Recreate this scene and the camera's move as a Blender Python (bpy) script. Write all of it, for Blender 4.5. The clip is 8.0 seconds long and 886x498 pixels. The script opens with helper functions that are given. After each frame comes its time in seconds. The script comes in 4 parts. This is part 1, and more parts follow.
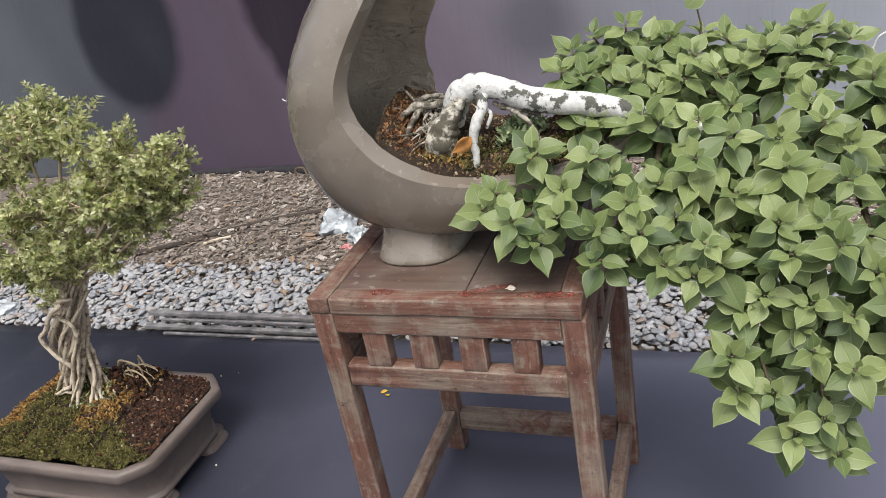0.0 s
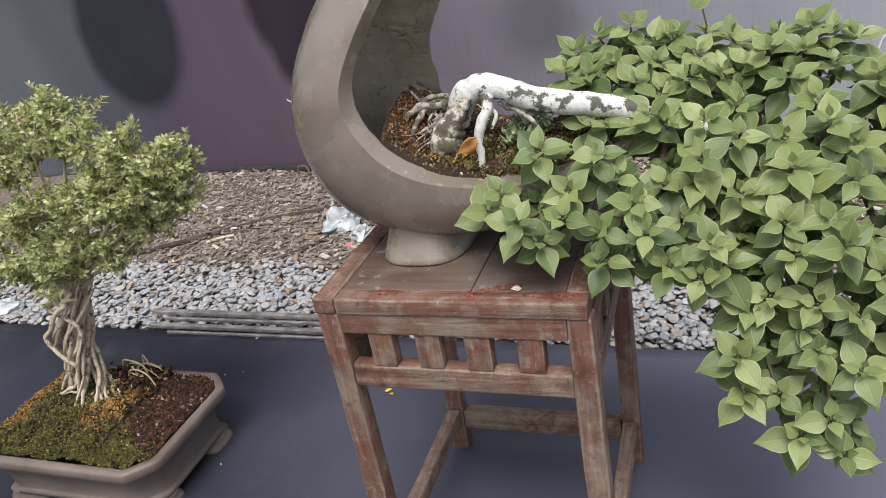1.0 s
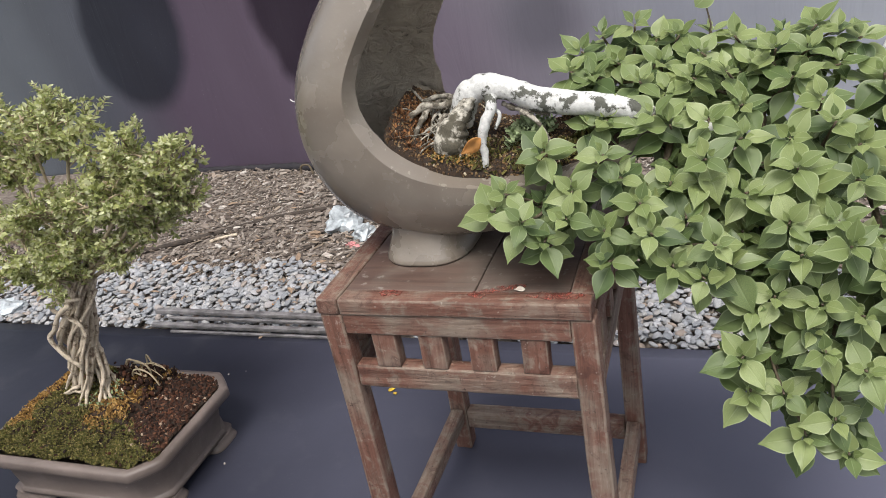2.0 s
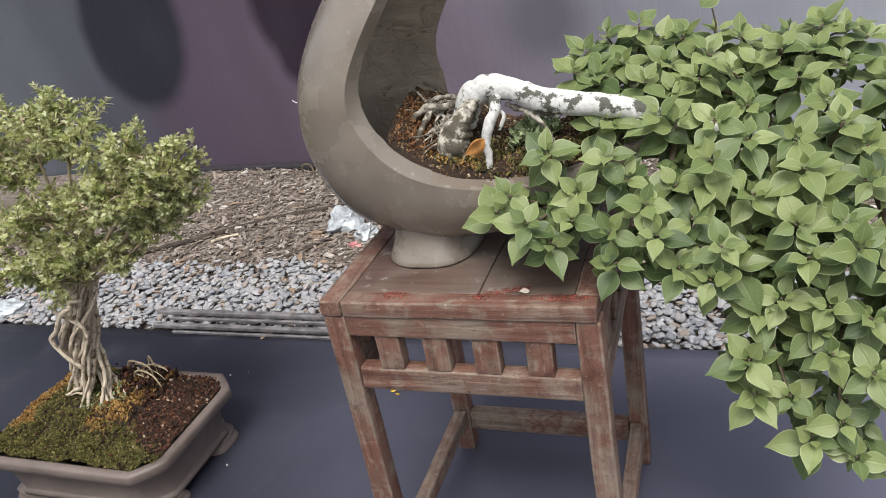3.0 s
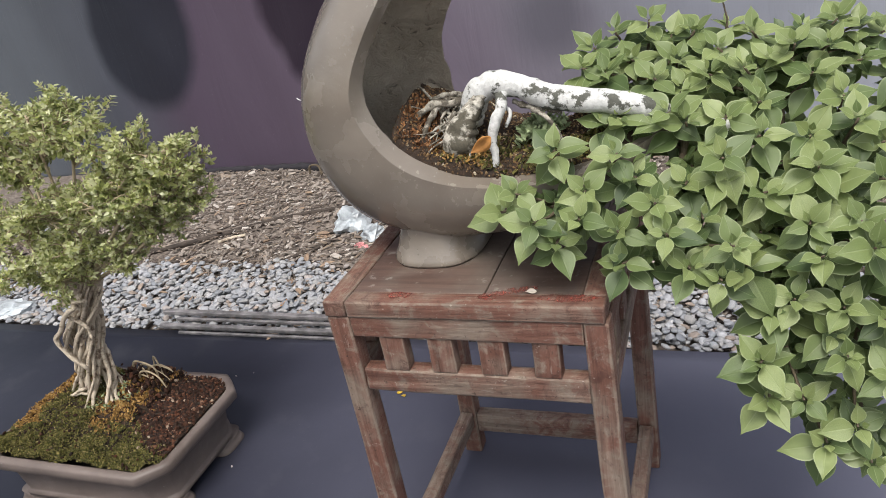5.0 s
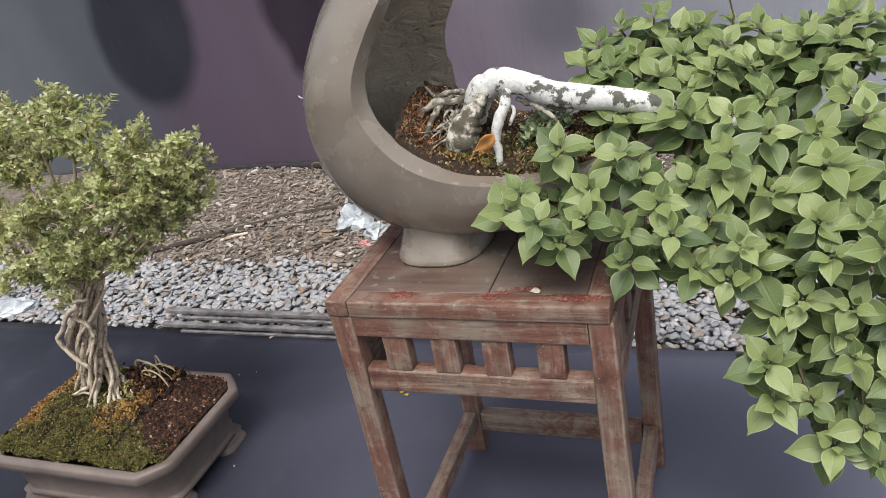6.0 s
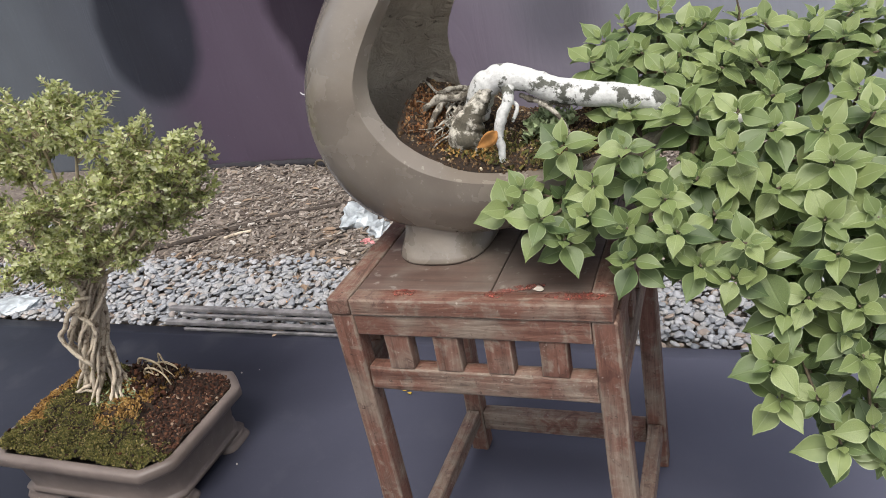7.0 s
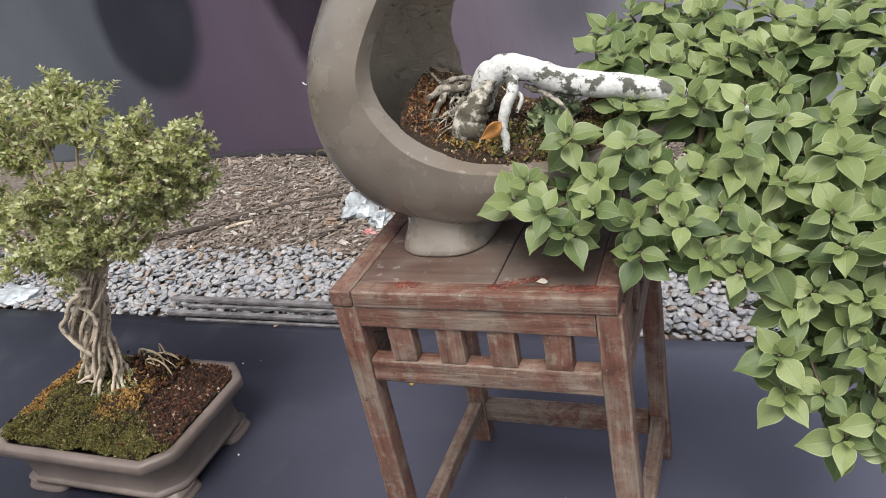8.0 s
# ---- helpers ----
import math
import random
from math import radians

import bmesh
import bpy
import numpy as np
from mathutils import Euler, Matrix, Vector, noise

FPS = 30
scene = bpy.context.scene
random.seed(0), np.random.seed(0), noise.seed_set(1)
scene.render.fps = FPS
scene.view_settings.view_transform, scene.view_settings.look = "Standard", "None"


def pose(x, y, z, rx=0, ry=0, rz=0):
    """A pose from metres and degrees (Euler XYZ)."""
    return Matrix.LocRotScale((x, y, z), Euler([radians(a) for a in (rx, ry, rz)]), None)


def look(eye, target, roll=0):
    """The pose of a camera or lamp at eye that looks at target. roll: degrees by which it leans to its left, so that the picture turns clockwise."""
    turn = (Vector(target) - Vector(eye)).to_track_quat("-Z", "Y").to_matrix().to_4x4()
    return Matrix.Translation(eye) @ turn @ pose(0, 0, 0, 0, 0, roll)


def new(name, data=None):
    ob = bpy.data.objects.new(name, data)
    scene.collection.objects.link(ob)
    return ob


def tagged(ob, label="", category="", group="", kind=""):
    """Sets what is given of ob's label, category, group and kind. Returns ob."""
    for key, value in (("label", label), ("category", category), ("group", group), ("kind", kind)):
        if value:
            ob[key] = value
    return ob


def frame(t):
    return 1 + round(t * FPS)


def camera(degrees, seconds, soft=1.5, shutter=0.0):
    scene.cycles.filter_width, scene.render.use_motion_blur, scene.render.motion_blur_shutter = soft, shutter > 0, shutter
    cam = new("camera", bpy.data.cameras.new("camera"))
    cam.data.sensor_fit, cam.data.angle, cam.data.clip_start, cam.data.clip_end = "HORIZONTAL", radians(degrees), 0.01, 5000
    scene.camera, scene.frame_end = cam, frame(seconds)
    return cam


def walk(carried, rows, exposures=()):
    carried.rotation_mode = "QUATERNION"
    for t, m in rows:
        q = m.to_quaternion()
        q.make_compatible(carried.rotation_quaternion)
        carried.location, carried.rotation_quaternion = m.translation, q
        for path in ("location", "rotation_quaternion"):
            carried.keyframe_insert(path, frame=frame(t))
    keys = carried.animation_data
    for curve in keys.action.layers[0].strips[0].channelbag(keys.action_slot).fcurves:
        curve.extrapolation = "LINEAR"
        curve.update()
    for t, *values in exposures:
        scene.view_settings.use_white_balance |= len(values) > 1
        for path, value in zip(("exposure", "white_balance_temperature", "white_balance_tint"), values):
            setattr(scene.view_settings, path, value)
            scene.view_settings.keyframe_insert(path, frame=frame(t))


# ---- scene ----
cam = camera(60.95, 8.0, soft=0.85)


def held(x, y, z, yaw, pitch, roll):
    return pose(x, y, z, 90 + pitch, 0, yaw) @ pose(0, 0, 0, 0, 0, -roll)


walk(cam, [
    (0.0, held(0.3686, -1.1245, 1.2038, 21.54, -25.02, 9.72)),
    (0.5, held(0.3646, -1.1261, 1.2065, 21.54, -25.09, 9.78)),
    (1.0, held(0.3635, -1.1247, 1.2097, 21.71, -25.23, 9.90)),
    (1.5, held(0.3636, -1.1237, 1.2111, 21.90, -25.29, 10.00)),
    (3.0, held(0.3551, -1.1157, 1.2144, 22.04, -25.43, 10.20)),
    (3.5, held(0.3549, -1.1112, 1.2136, 22.23, -25.43, 10.31)),
    (4.0, held(0.3536, -1.1081, 1.2099, 22.36, -25.32, 10.35)),
    (4.5, held(0.3545, -1.1044, 1.2060, 22.58, -25.22, 10.38)),
    (6.0, held(0.3492, -1.0911, 1.2010, 23.00, -25.35, 10.59)),
    (6.5, held(0.3503, -1.0852, 1.2008, 23.28, -25.48, 10.71)),
    (7.0, held(0.3488, -1.0835, 1.1966, 23.39, -25.44, 10.71)),
    (7.5, held(0.3468, -1.0795, 1.1969, 23.53, -25.72, 10.73)),
    (8.0, held(0.3427, -1.0768, 1.1957, 23.61, -26.16, 10.67)),
], exposures=[(0.0, 0.82)])

# ---- light: a bright overcast day, softly brighter from behind the viewer ----
SUN_ELEV, SUN_AZ = 62.0, 168.0
world = bpy.data.worlds.new("overcast_sky")
scene.world = world
world.use_nodes = True
wn = world.node_tree.nodes
sky = wn.new("ShaderNodeTexSky")
sky.sky_type = "NISHITA"
sky.sun_disc = False
sky.sun_elevation = radians(SUN_ELEV)
sky.sun_rotation = radians(SUN_AZ)
sky.air_density, sky.dust_density, sky.ozone_density = 1.0, 4.0, 1.0
hsv = wn.new("ShaderNodeHueSaturation")
hsv.inputs["Saturation"].default_value = 0.42
world.node_tree.links.new(sky.outputs[0], hsv.inputs["Color"])
world.node_tree.links.new(hsv.outputs[0], wn["Background"].inputs["Color"])
wn["Background"].inputs["Strength"].default_value = 0.114
sun = new("sun", bpy.data.lights.new("sun", "SUN"))
sun.data.energy, sun.data.angle, sun.data.color = 1.75, radians(26), (1.0, 0.97, 0.92)
az, el = radians(SUN_AZ), radians(SUN_ELEV)
sun.matrix_world = look((math.sin(az) * math.cos(el) * 20, math.cos(az) * math.cos(el) * 20, math.sin(el) * 20), (0, 0, 0))


# ---- materials ----
class Mat:
    """A small wrapper round a node material."""

    def __init__(self, name, rough=0.7, metal=0.0, spec=0.5):
        self.m = bpy.data.materials.new(name)
        self.m.use_nodes = True
        self.nt = self.m.node_tree
        self.b = self.nt.nodes["Principled BSDF"]
        self.b.inputs["Roughness"].default_value = rough
        self.b.inputs["Metallic"].default_value = metal
        self.b.inputs["Specular IOR Level"].default_value = spec
        self.co = self.nt.nodes.new("ShaderNodeTexCoord").outputs["Object"]
        self.heights = []

    def node(self, kind, **inputs):
        n = self.nt.nodes.new(kind)
        for k, v in inputs.items():
            self.put(n.inputs[k.replace("_", " ")], v)
        return n

    def put(self, socket, v):
        if isinstance(v, bpy.types.NodeSocket):
            self.nt.links.new(v, socket)
        elif isinstance(v, tuple) and len(v) == 3 and socket.type == "RGBA":
            socket.default_value = (*v, 1)
        else:
            socket.default_value = v

    def stretch(self, sx, sy, sz, co=None):
        n = self.node("ShaderNodeMapping", Scale=(sx, sy, sz))
        self.nt.links.new(co or self.co, n.inputs["Vector"])
        return n.outputs[0]

    def noise(self, scale, detail=4.0, co=None, rough=0.55, warp=0.0):
        return self.node("ShaderNodeTexNoise", Vector=co or self.co, Scale=scale, Detail=detail, Roughness=rough, Distortion=warp).outputs["Fac"]

    def ramp(self, fac, stops):
        n = self.nt.nodes.new("ShaderNodeValToRGB")
        e = n.color_ramp.elements
        while len(e) < len(stops):
            e.new(0.5)
        for el, (p, c) in zip(e, stops):
            el.position = p
            el.color = (*c, 1) if isinstance(c, tuple) else (c, c, c, 1)
        self.put(n.inputs[0], fac)
        return n.outputs[0]

    def mix(self, fac, a, b, mode="MIX"):
        n = self.nt.nodes.new("ShaderNodeMix")
        n.data_type, n.blend_type = "RGBA", mode
        self.put(n.inputs[0], fac)
        self.put(n.inputs[6], a)
        self.put(n.inputs[7], b)
        return n.outputs[2]

    def calc(self, op, a, b=0.0):
        n = self.nt.nodes.new("ShaderNodeMath")
        n.operation = op
        self.put(n.inputs[0], a)
        self.put(n.inputs[1], b)
        return n.outputs[0]

    def bump(self, height, strength=0.4, dist=0.005):
        n = self.node("ShaderNodeBump", Height=height, Strength=strength, Distance=dist)
        if self.heights:
            self.nt.links.new(self.heights[-1], n.inputs["Normal"])
        self.heights.append(n.outputs[0])
        self.nt.links.new(n.outputs[0], self.b.inputs["Normal"])
        return self

    def color(self, c):
        self.put(self.b.inputs["Base Color"], c)
        return self

    def rough(self, v):
        self.put(self.b.inputs["Roughness"], v)
        return self

    def random(self):
        return self.nt.nodes.new("ShaderNodeObjectInfo").outputs["Random"]

    def island(self):
        return self.nt.nodes.new("ShaderNodeNewGeometry").outputs["Random Per Island"]

    def uv(self):
        n = self.nt.nodes.new("ShaderNodeUVMap")
        s = self.nt.nodes.new("ShaderNodeSeparateXYZ")
        self.nt.links.new(n.outputs[0], s.inputs[0])
        return s.outputs[0], s.outputs[1]


def wood(name, axis, red=0.5):
    """Old brown-stained wood, weathered to grey; the grain runs along axis (0, 1, 2)."""
    w = Mat(name, 0.75, spec=0.3)
    sc = [85.0, 85.0, 85.0]
    sc[axis] = 5.0
    shift = w.node("ShaderNodeVectorMath", Vector=w.co)
    shift.operation = "ADD"
    r = w.random()
    comb = w.node("ShaderNodeCombineXYZ", X=w.calc("MULTIPLY", r, 7.3), Y=w.calc("MULTIPLY", r, 3.1), Z=w.calc("MULTIPLY", r, 5.7))
    w.nt.links.new(comb.outputs[0], shift.inputs[1])
    grain = w.noise(1.0, 9, w.stretch(*sc, co=shift.outputs[0]), 0.72, 0.8)
    spot = w.noise(130.0, 4, shift.outputs[0], 0.7)
    stain = w.noise(9.0, 4, shift.outputs[0])
    sf = [70.0, 70.0, 70.0]
    sf[axis] = 16.0
    fleck = w.noise(1.0, 5, w.stretch(*sf, co=shift.outputs[0]), 0.75, 0.3)
    blotch = w.noise(34.0, 6, shift.outputs[0], 0.7, 0.6)
    base = w.ramp(grain, [(0.28, (0.072, 0.032, 0.023)), (0.5, (0.148, 0.070, 0.050)), (0.72, (0.205, 0.112, 0.082))])
    worn = w.ramp(grain, [(0.3, (0.12, 0.094, 0.074)), (0.72, (0.33, 0.272, 0.215))])
    c = w.mix(w.ramp(stain, [(0.44 + 0.1 * red, 0.0), (0.68, 0.8)]), base, worn)
    c = w.mix(w.ramp(blotch, [(0.50 + 0.05 * red, 0.0), (0.62 + 0.05 * red, 0.75)]), c, worn)
    c = w.mix(w.ramp(blotch, [(0.34, 0.55), (0.44, 0.0)]), c, (0.055, 0.026, 0.02))
    c = w.mix(w.ramp(fleck, [(0.64, 0.0), (0.74, 0.5)]), c, (0.40, 0.35, 0.30))
    c = w.mix(w.ramp(fleck, [(0.26, 0.7), (0.36, 0.0)]), c, (0.03, 0.022, 0.02))
    c = w.mix(w.ramp(spot, [(0.64, 0.0), (0.70, 0.5)]), c, (0.42, 0.37, 0.32))
    c = w.mix(w.ramp(spot, [(0.30, 0.75), (0.37, 0.0)]), c, (0.025, 0.016, 0.013))
    w.color(c).rough(w.ramp(stain, [(0.3, 0.5), (0.8, 0.85)]))
    return w.bump(grain, 0.8, 0.004).bump(fleck, 0.5, 0.002).m


WOOD_X, WOOD_Y, WOOD_Z = wood("wood_along_x", 0), wood("wood_along_y", 1, 0.0), wood("wood_along_z", 2)
EDGE_X, EDGE_Y_WOOD, EDGE_Z = wood("worn_edge_x", 0, -0.9), wood("worn_edge_y", 1, -0.9), wood("worn_edge_z", 2, -0.9)
WOOD_GREY = wood("wood_weathered_y", 1, -0.6)
WOOD_GREY_X = wood("wood_weathered_x", 0, -0.6)


def table_wood():
    w = Mat("wood_tabletop", 0.5, spec=0.4)
    grain = w.noise(1.0, 6, w.stretch(3, 45, 30), 0.65, 0.5)
    stain = w.noise(7.0, 5)
    dust = w.noise(60.0, 3)
    c = w.ramp(grain, [(0.25, (0.05, 0.03, 0.024)), (0.55, (0.105, 0.066, 0.052)), (0.8, (0.16, 0.115, 0.095))])
    c = w.mix(w.ramp(stain, [(0.42, 0.0), (0.62, 0.75)]), c, w.mix(w.noise(26.0, 5), (0.09, 0.072, 0.058), (0.21, 0.18, 0.15)))
    c = w.mix(w.ramp(dust, [(0.62, 0.0), (0.72, 0.5)]), c, (0.3, 0.28, 0.25))
    w.color(c).rough(w.ramp(stain, [(0.3, 0.4), (0.7, 0.75)]))
    return w.bump(grain, 0.35, 0.002).m


WOOD_TOP = table_wood()


def clay(name, dark, light, rough=0.5, lumps=14.0, spec=0.4):
    w = Mat(name, rough, spec=spec)
    big = w.noise(lumps * 0.35, 3)
    mid = w.noise(lumps, 5)
    fine = w.noise(170.0, 3)
    c = w.mix(w.ramp(big, [(0.35, 0.0), (0.68, 1.0)]), dark, light)
    c = w.mix(w.calc("MULTIPLY", w.ramp(mid, [(0.5, 0.0), (0.75, 1.0)]), 0.35), c, tuple(min(1, x * 1.45) for x in light))
    c = w.mix(w.ramp(fine, [(0.66, 0.0), (0.76, 0.35)]), c, (0.45, 0.43, 0.4))
    w.color(c).rough(w.ramp(mid, [(0.3, rough - 0.1), (0.7, rough + 0.15)]))
    return w.bump(mid, 0.3 if lumps < 20 else 1.0, 0.008 if lumps < 20 else 0.02).bump(fine, 0.12, 0.001).m


CLAY = clay("grey_brown_clay", (0.135, 0.112, 0.09), (0.215, 0.185, 0.152), 0.22, spec=0.8)


def clay_inside():
    """Clay left raw from the hand: gouges, pits and pale crumbs."""
    w = Mat("rough_clay_inside", 0.6, spec=0.35)
    big, mid, fine = w.noise(9.0, 4), w.noise(1.0, 6, w.stretch(34, 34, 52), 0.7, 0.9), w.noise(150.0, 4)
    c = w.mix(w.ramp(big, [(0.35, 0.0), (0.68, 1.0)]), (0.29, 0.25, 0.195), (0.46, 0.40, 0.32))
    c = w.mix(w.ramp(mid, [(0.30, 0.9), (0.40, 0.0)]), c, (0.07, 0.056, 0.042))
    c = w.mix(w.ramp(fine, [(0.66, 0.0), (0.72, 0.6)]), c, (0.48, 0.45, 0.38))
    w.color(c)
    return w.bump(mid, 1.0, 0.012).bump(fine, 0.3, 0.002).m


CLAY_IN = clay_inside()
POT = clay("grey_mauve_stoneware", (0.098, 0.077, 0.067), (0.158, 0.127, 0.113), 0.42)


def sheet_mat():
    w = Mat("dark_ground_sheet", 0.3, spec=0.2)
    big, mid, fine = w.noise(1.3, 4), w.noise(7.0, 5), w.noise(260.0, 2)
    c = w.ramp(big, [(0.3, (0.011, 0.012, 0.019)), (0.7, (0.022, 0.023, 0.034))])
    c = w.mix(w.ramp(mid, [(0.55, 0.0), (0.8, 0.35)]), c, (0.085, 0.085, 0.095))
    # paler to the right: the backdrop's reflection on the sheet, put into the colour
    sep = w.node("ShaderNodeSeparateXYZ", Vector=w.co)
    sheen_across = w.calc("ADD", sep.outputs[0], w.calc("MULTIPLY", w.calc("SUBTRACT", big, 0.5), 0.8))
    c = w.mix(w.node("ShaderNodeMapRange", Value=sheen_across, From_Min=-1.1, From_Max=0.5, To_Min=0.0, To_Max=0.8).outputs[0], c, (0.12, 0.122, 0.167))
    c = w.mix(w.ramp(fine, [(0.70, 0.0), (0.78, 0.25)]), c, (0.2, 0.2, 0.2))
    w.color(c).rough(w.ramp(mid, [(0.2, 0.33), (0.8, 0.42)]))
    return w.bump(mid, 0.08, 0.01).m


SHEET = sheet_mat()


def tarp_mat():
    """Dull vinyl banner: slate and mauve, with large dark rounds of reflection painted in."""
    w = Mat("slate_mauve_vinyl", 0.42, spec=0.32)
    big = w.noise(0.9, 3, warp=0.4)
    mid, fine = w.noise(4.0, 5), w.noise(120.0, 3)
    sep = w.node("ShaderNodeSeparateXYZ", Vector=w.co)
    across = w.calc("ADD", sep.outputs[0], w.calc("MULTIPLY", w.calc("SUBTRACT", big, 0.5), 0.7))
    # colour runs from dark slate and mauve to pale grey-blue on the right
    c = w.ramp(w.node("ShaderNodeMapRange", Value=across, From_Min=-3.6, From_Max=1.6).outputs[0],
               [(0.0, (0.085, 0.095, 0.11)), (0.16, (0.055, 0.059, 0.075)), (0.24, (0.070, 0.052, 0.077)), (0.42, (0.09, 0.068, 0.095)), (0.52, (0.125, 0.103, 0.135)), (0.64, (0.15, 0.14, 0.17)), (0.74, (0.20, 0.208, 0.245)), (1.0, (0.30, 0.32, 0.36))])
    # dark reflected shapes, painted into the colour as soft-edged rounds
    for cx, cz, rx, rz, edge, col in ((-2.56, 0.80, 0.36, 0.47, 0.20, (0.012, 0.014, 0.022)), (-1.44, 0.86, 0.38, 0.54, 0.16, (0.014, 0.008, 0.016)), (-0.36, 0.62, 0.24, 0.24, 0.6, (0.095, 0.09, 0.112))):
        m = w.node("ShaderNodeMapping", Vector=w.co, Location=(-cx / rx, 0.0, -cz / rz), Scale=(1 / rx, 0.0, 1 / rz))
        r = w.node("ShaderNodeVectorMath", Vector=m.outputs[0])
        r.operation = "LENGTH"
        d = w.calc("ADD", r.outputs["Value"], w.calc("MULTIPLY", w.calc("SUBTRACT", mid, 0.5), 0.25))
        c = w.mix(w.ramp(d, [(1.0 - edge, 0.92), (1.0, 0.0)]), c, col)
    c = w.mix(w.ramp(fine, [(0.7, 0.0), (0.78, 0.3)]), c, (0.3, 0.3, 0.32))
    w.color(c).rough(w.ramp(mid, [(0.3, 0.34), (0.7, 0.55)]))
    return w.bump(mid, 0.12, 0.02).bump(w.noise(1.0, 4, w.stretch(7.0, 1.0, 1.1), 0.6, 1.2), 0.3, 0.03).bump(w.noise(1.8, 2, rough=0.4, warp=0.6), 0.3, 0.05).m


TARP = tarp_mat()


def speckled(name, stops, scale=120.0, rough=0.85, bump=0.6, by="noise", spec=0.3):
    w = Mat(name, rough, spec=spec)
    src = w.island() if by == "island" else w.random() if by == "random" else w.noise(scale, 5, rough=0.7)
    c = w.ramp(src, stops)
    n = w.noise(scale, 4)
    c = w.mix(w.ramp(n, [(0.3, 0.45), (0.7, 0.0)]), c, (0.05, 0.045, 0.04))
    w.color(c)
    return w.bump(n, bump, 0.003).m


PEBBLE_STOPS = [(0.0, (0.27, 0.285, 0.31)), (0.2, (0.36, 0.365, 0.385)), (0.4, (0.22, 0.235, 0.26)), (0.55, (0.39, 0.39, 0.395)), (0.72, (0.32, 0.31, 0.30)), (0.85, (0.45, 0.455, 0.48)), (0.97, (0.32, 0.255, 0.21))]
PEBBLE = speckled("pebble_one_by_one", PEBBLE_STOPS, 60, 0.7, 0.2, "random")
PEBBLES = speckled("pebble_heap", PEBBLE_STOPS, 60, 0.7, 0.2, "island")
EARTH = speckled("dry_earth", [(0.3, (0.07, 0.055, 0.045)), (0.5, (0.16, 0.13, 0.11)), (0.7, (0.27, 0.235, 0.20))], 45, 0.95, 0.9)
CHIPS = speckled("dry_chips", [(0.0, (0.085, 0.065, 0.055)), (0.25, (0.23, 0.19, 0.16)), (0.5, (0.36, 0.315, 0.275)), (0.7, (0.14, 0.108, 0.088)), (0.86, (0.29, 0.225, 0.17)), (1.0, (0.55, 0.51, 0.465))], 50, 0.9, 0.3, "island")
SOIL = speckled("dark_soil", [(0.3, (0.012, 0.008, 0.006)), (0.55, (0.03, 0.019, 0.013)), (0.78, (0.10, 0.065, 0.042))], 130, 0.95, 1.0, spec=0.12)
CRUMB = speckled("soil_crumbs", [(0.0, (0.012, 0.006, 0.004)), (0.5, (0.03, 0.011, 0.006)), (0.86, (0.085, 0.032, 0.017)), (0.95, (0.16, 0.075, 0.042)), (1.0, (0.45, 0.36, 0.27))], 130, 0.95, 0.4, "island", 0.12)
GRIT = speckled("pot_soil_crumbs", [(0.0, (0.025, 0.016, 0.010)), (0.45, (0.085, 0.05, 0.027)), (0.8, (0.19, 0.115, 0.055)), (0.93, (0.30, 0.21, 0.11)), (1.0, (0.50, 0.44, 0.33))], 130, 0.95, 0.4, "island", 0.12)
MOSS = speckled("olive_moss", [(0.0, (0.045, 0.05, 0.014)), (0.5, (0.115, 0.112, 0.028)), (0.85, (0.185, 0.16, 0.045)), (1.0, (0.34, 0.27, 0.12))], 160, 0.95, 0.4, "island", 0.12)
MOSS_GOLD = speckled("golden_moss", [(0.0, (0.17, 0.09, 0.025)), (0.5, (0.33, 0.185, 0.05)), (1.0, (0.48, 0.30, 0.11))], 160, 0.95, 0.4, "island", 0.12)
MOSS_RUST = speckled("rust_moss", [(0.0, (0.10, 0.045, 0.02)), (0.5, (0.23, 0.10, 0.04)), (1.0, (0.38, 0.20, 0.09))], 160, 0.95, 0.4, "island", 0.12)
LICHEN = speckled("grey_green_lichen", [(0.0, (0.17, 0.23, 0.10)), (1.0, (0.40, 0.48, 0.27))], 160, 0.95, 0.4, "island")


def bark(name, pale, dark, mossy, lo, hi, scale=26.0):
    w = Mat(name, 0.8, spec=0.25)
    n, f = w.noise(scale, 6, rough=0.65), w.noise(scale * 6, 4)
    c = w.mix(w.ramp(f, [(0.35, 0.5), (0.6, 0.0)]), pale, tuple(x * 0.55 for x in pale))
    c = w.mix(w.ramp(n, [(lo, 0.0), (hi, 0.95)]), c, w.mix(f, dark, mossy))
    w.color(c)
    return w.bump(n, 0.5, 0.006).bump(f, 0.4, 0.002).m


BARK_WHITE = bark("whitewashed_bark", (0.60, 0.60, 0.58), (0.035, 0.033, 0.028), (0.10, 0.105, 0.08), 0.52, 0.57, 34)
BARK_OLD = bark("lichened_old_bark", (0.52, 0.49, 0.42), (0.03, 0.025, 0.02), (0.10, 0.09, 0.06), 0.40, 0.52, 55)
BARK_FINE = bark("pale_fine_roots", (0.40, 0.37, 0.31), (0.04, 0.033, 0.026), (0.11, 0.095, 0.07), 0.44, 0.56, 70)
BARK_ROOT = bark("pale_root_bark", (0.54, 0.46, 0.355), (0.07, 0.045, 0.03), (0.15, 0.10, 0.065), 0.52, 0.66, 60)
TWIG_PALE = bark("tan_twig_bark", (0.40, 0.33, 0.22), (0.16, 0.11, 0.07), (0.24, 0.19, 0.11), 0.5, 0.7, 60)
BARK_TWIG = bark("brown_twig_bark", (0.14, 0.11, 0.075), (0.07, 0.05, 0.035), (0.12, 0.10, 0.06), 0.45, 0.65, 60)


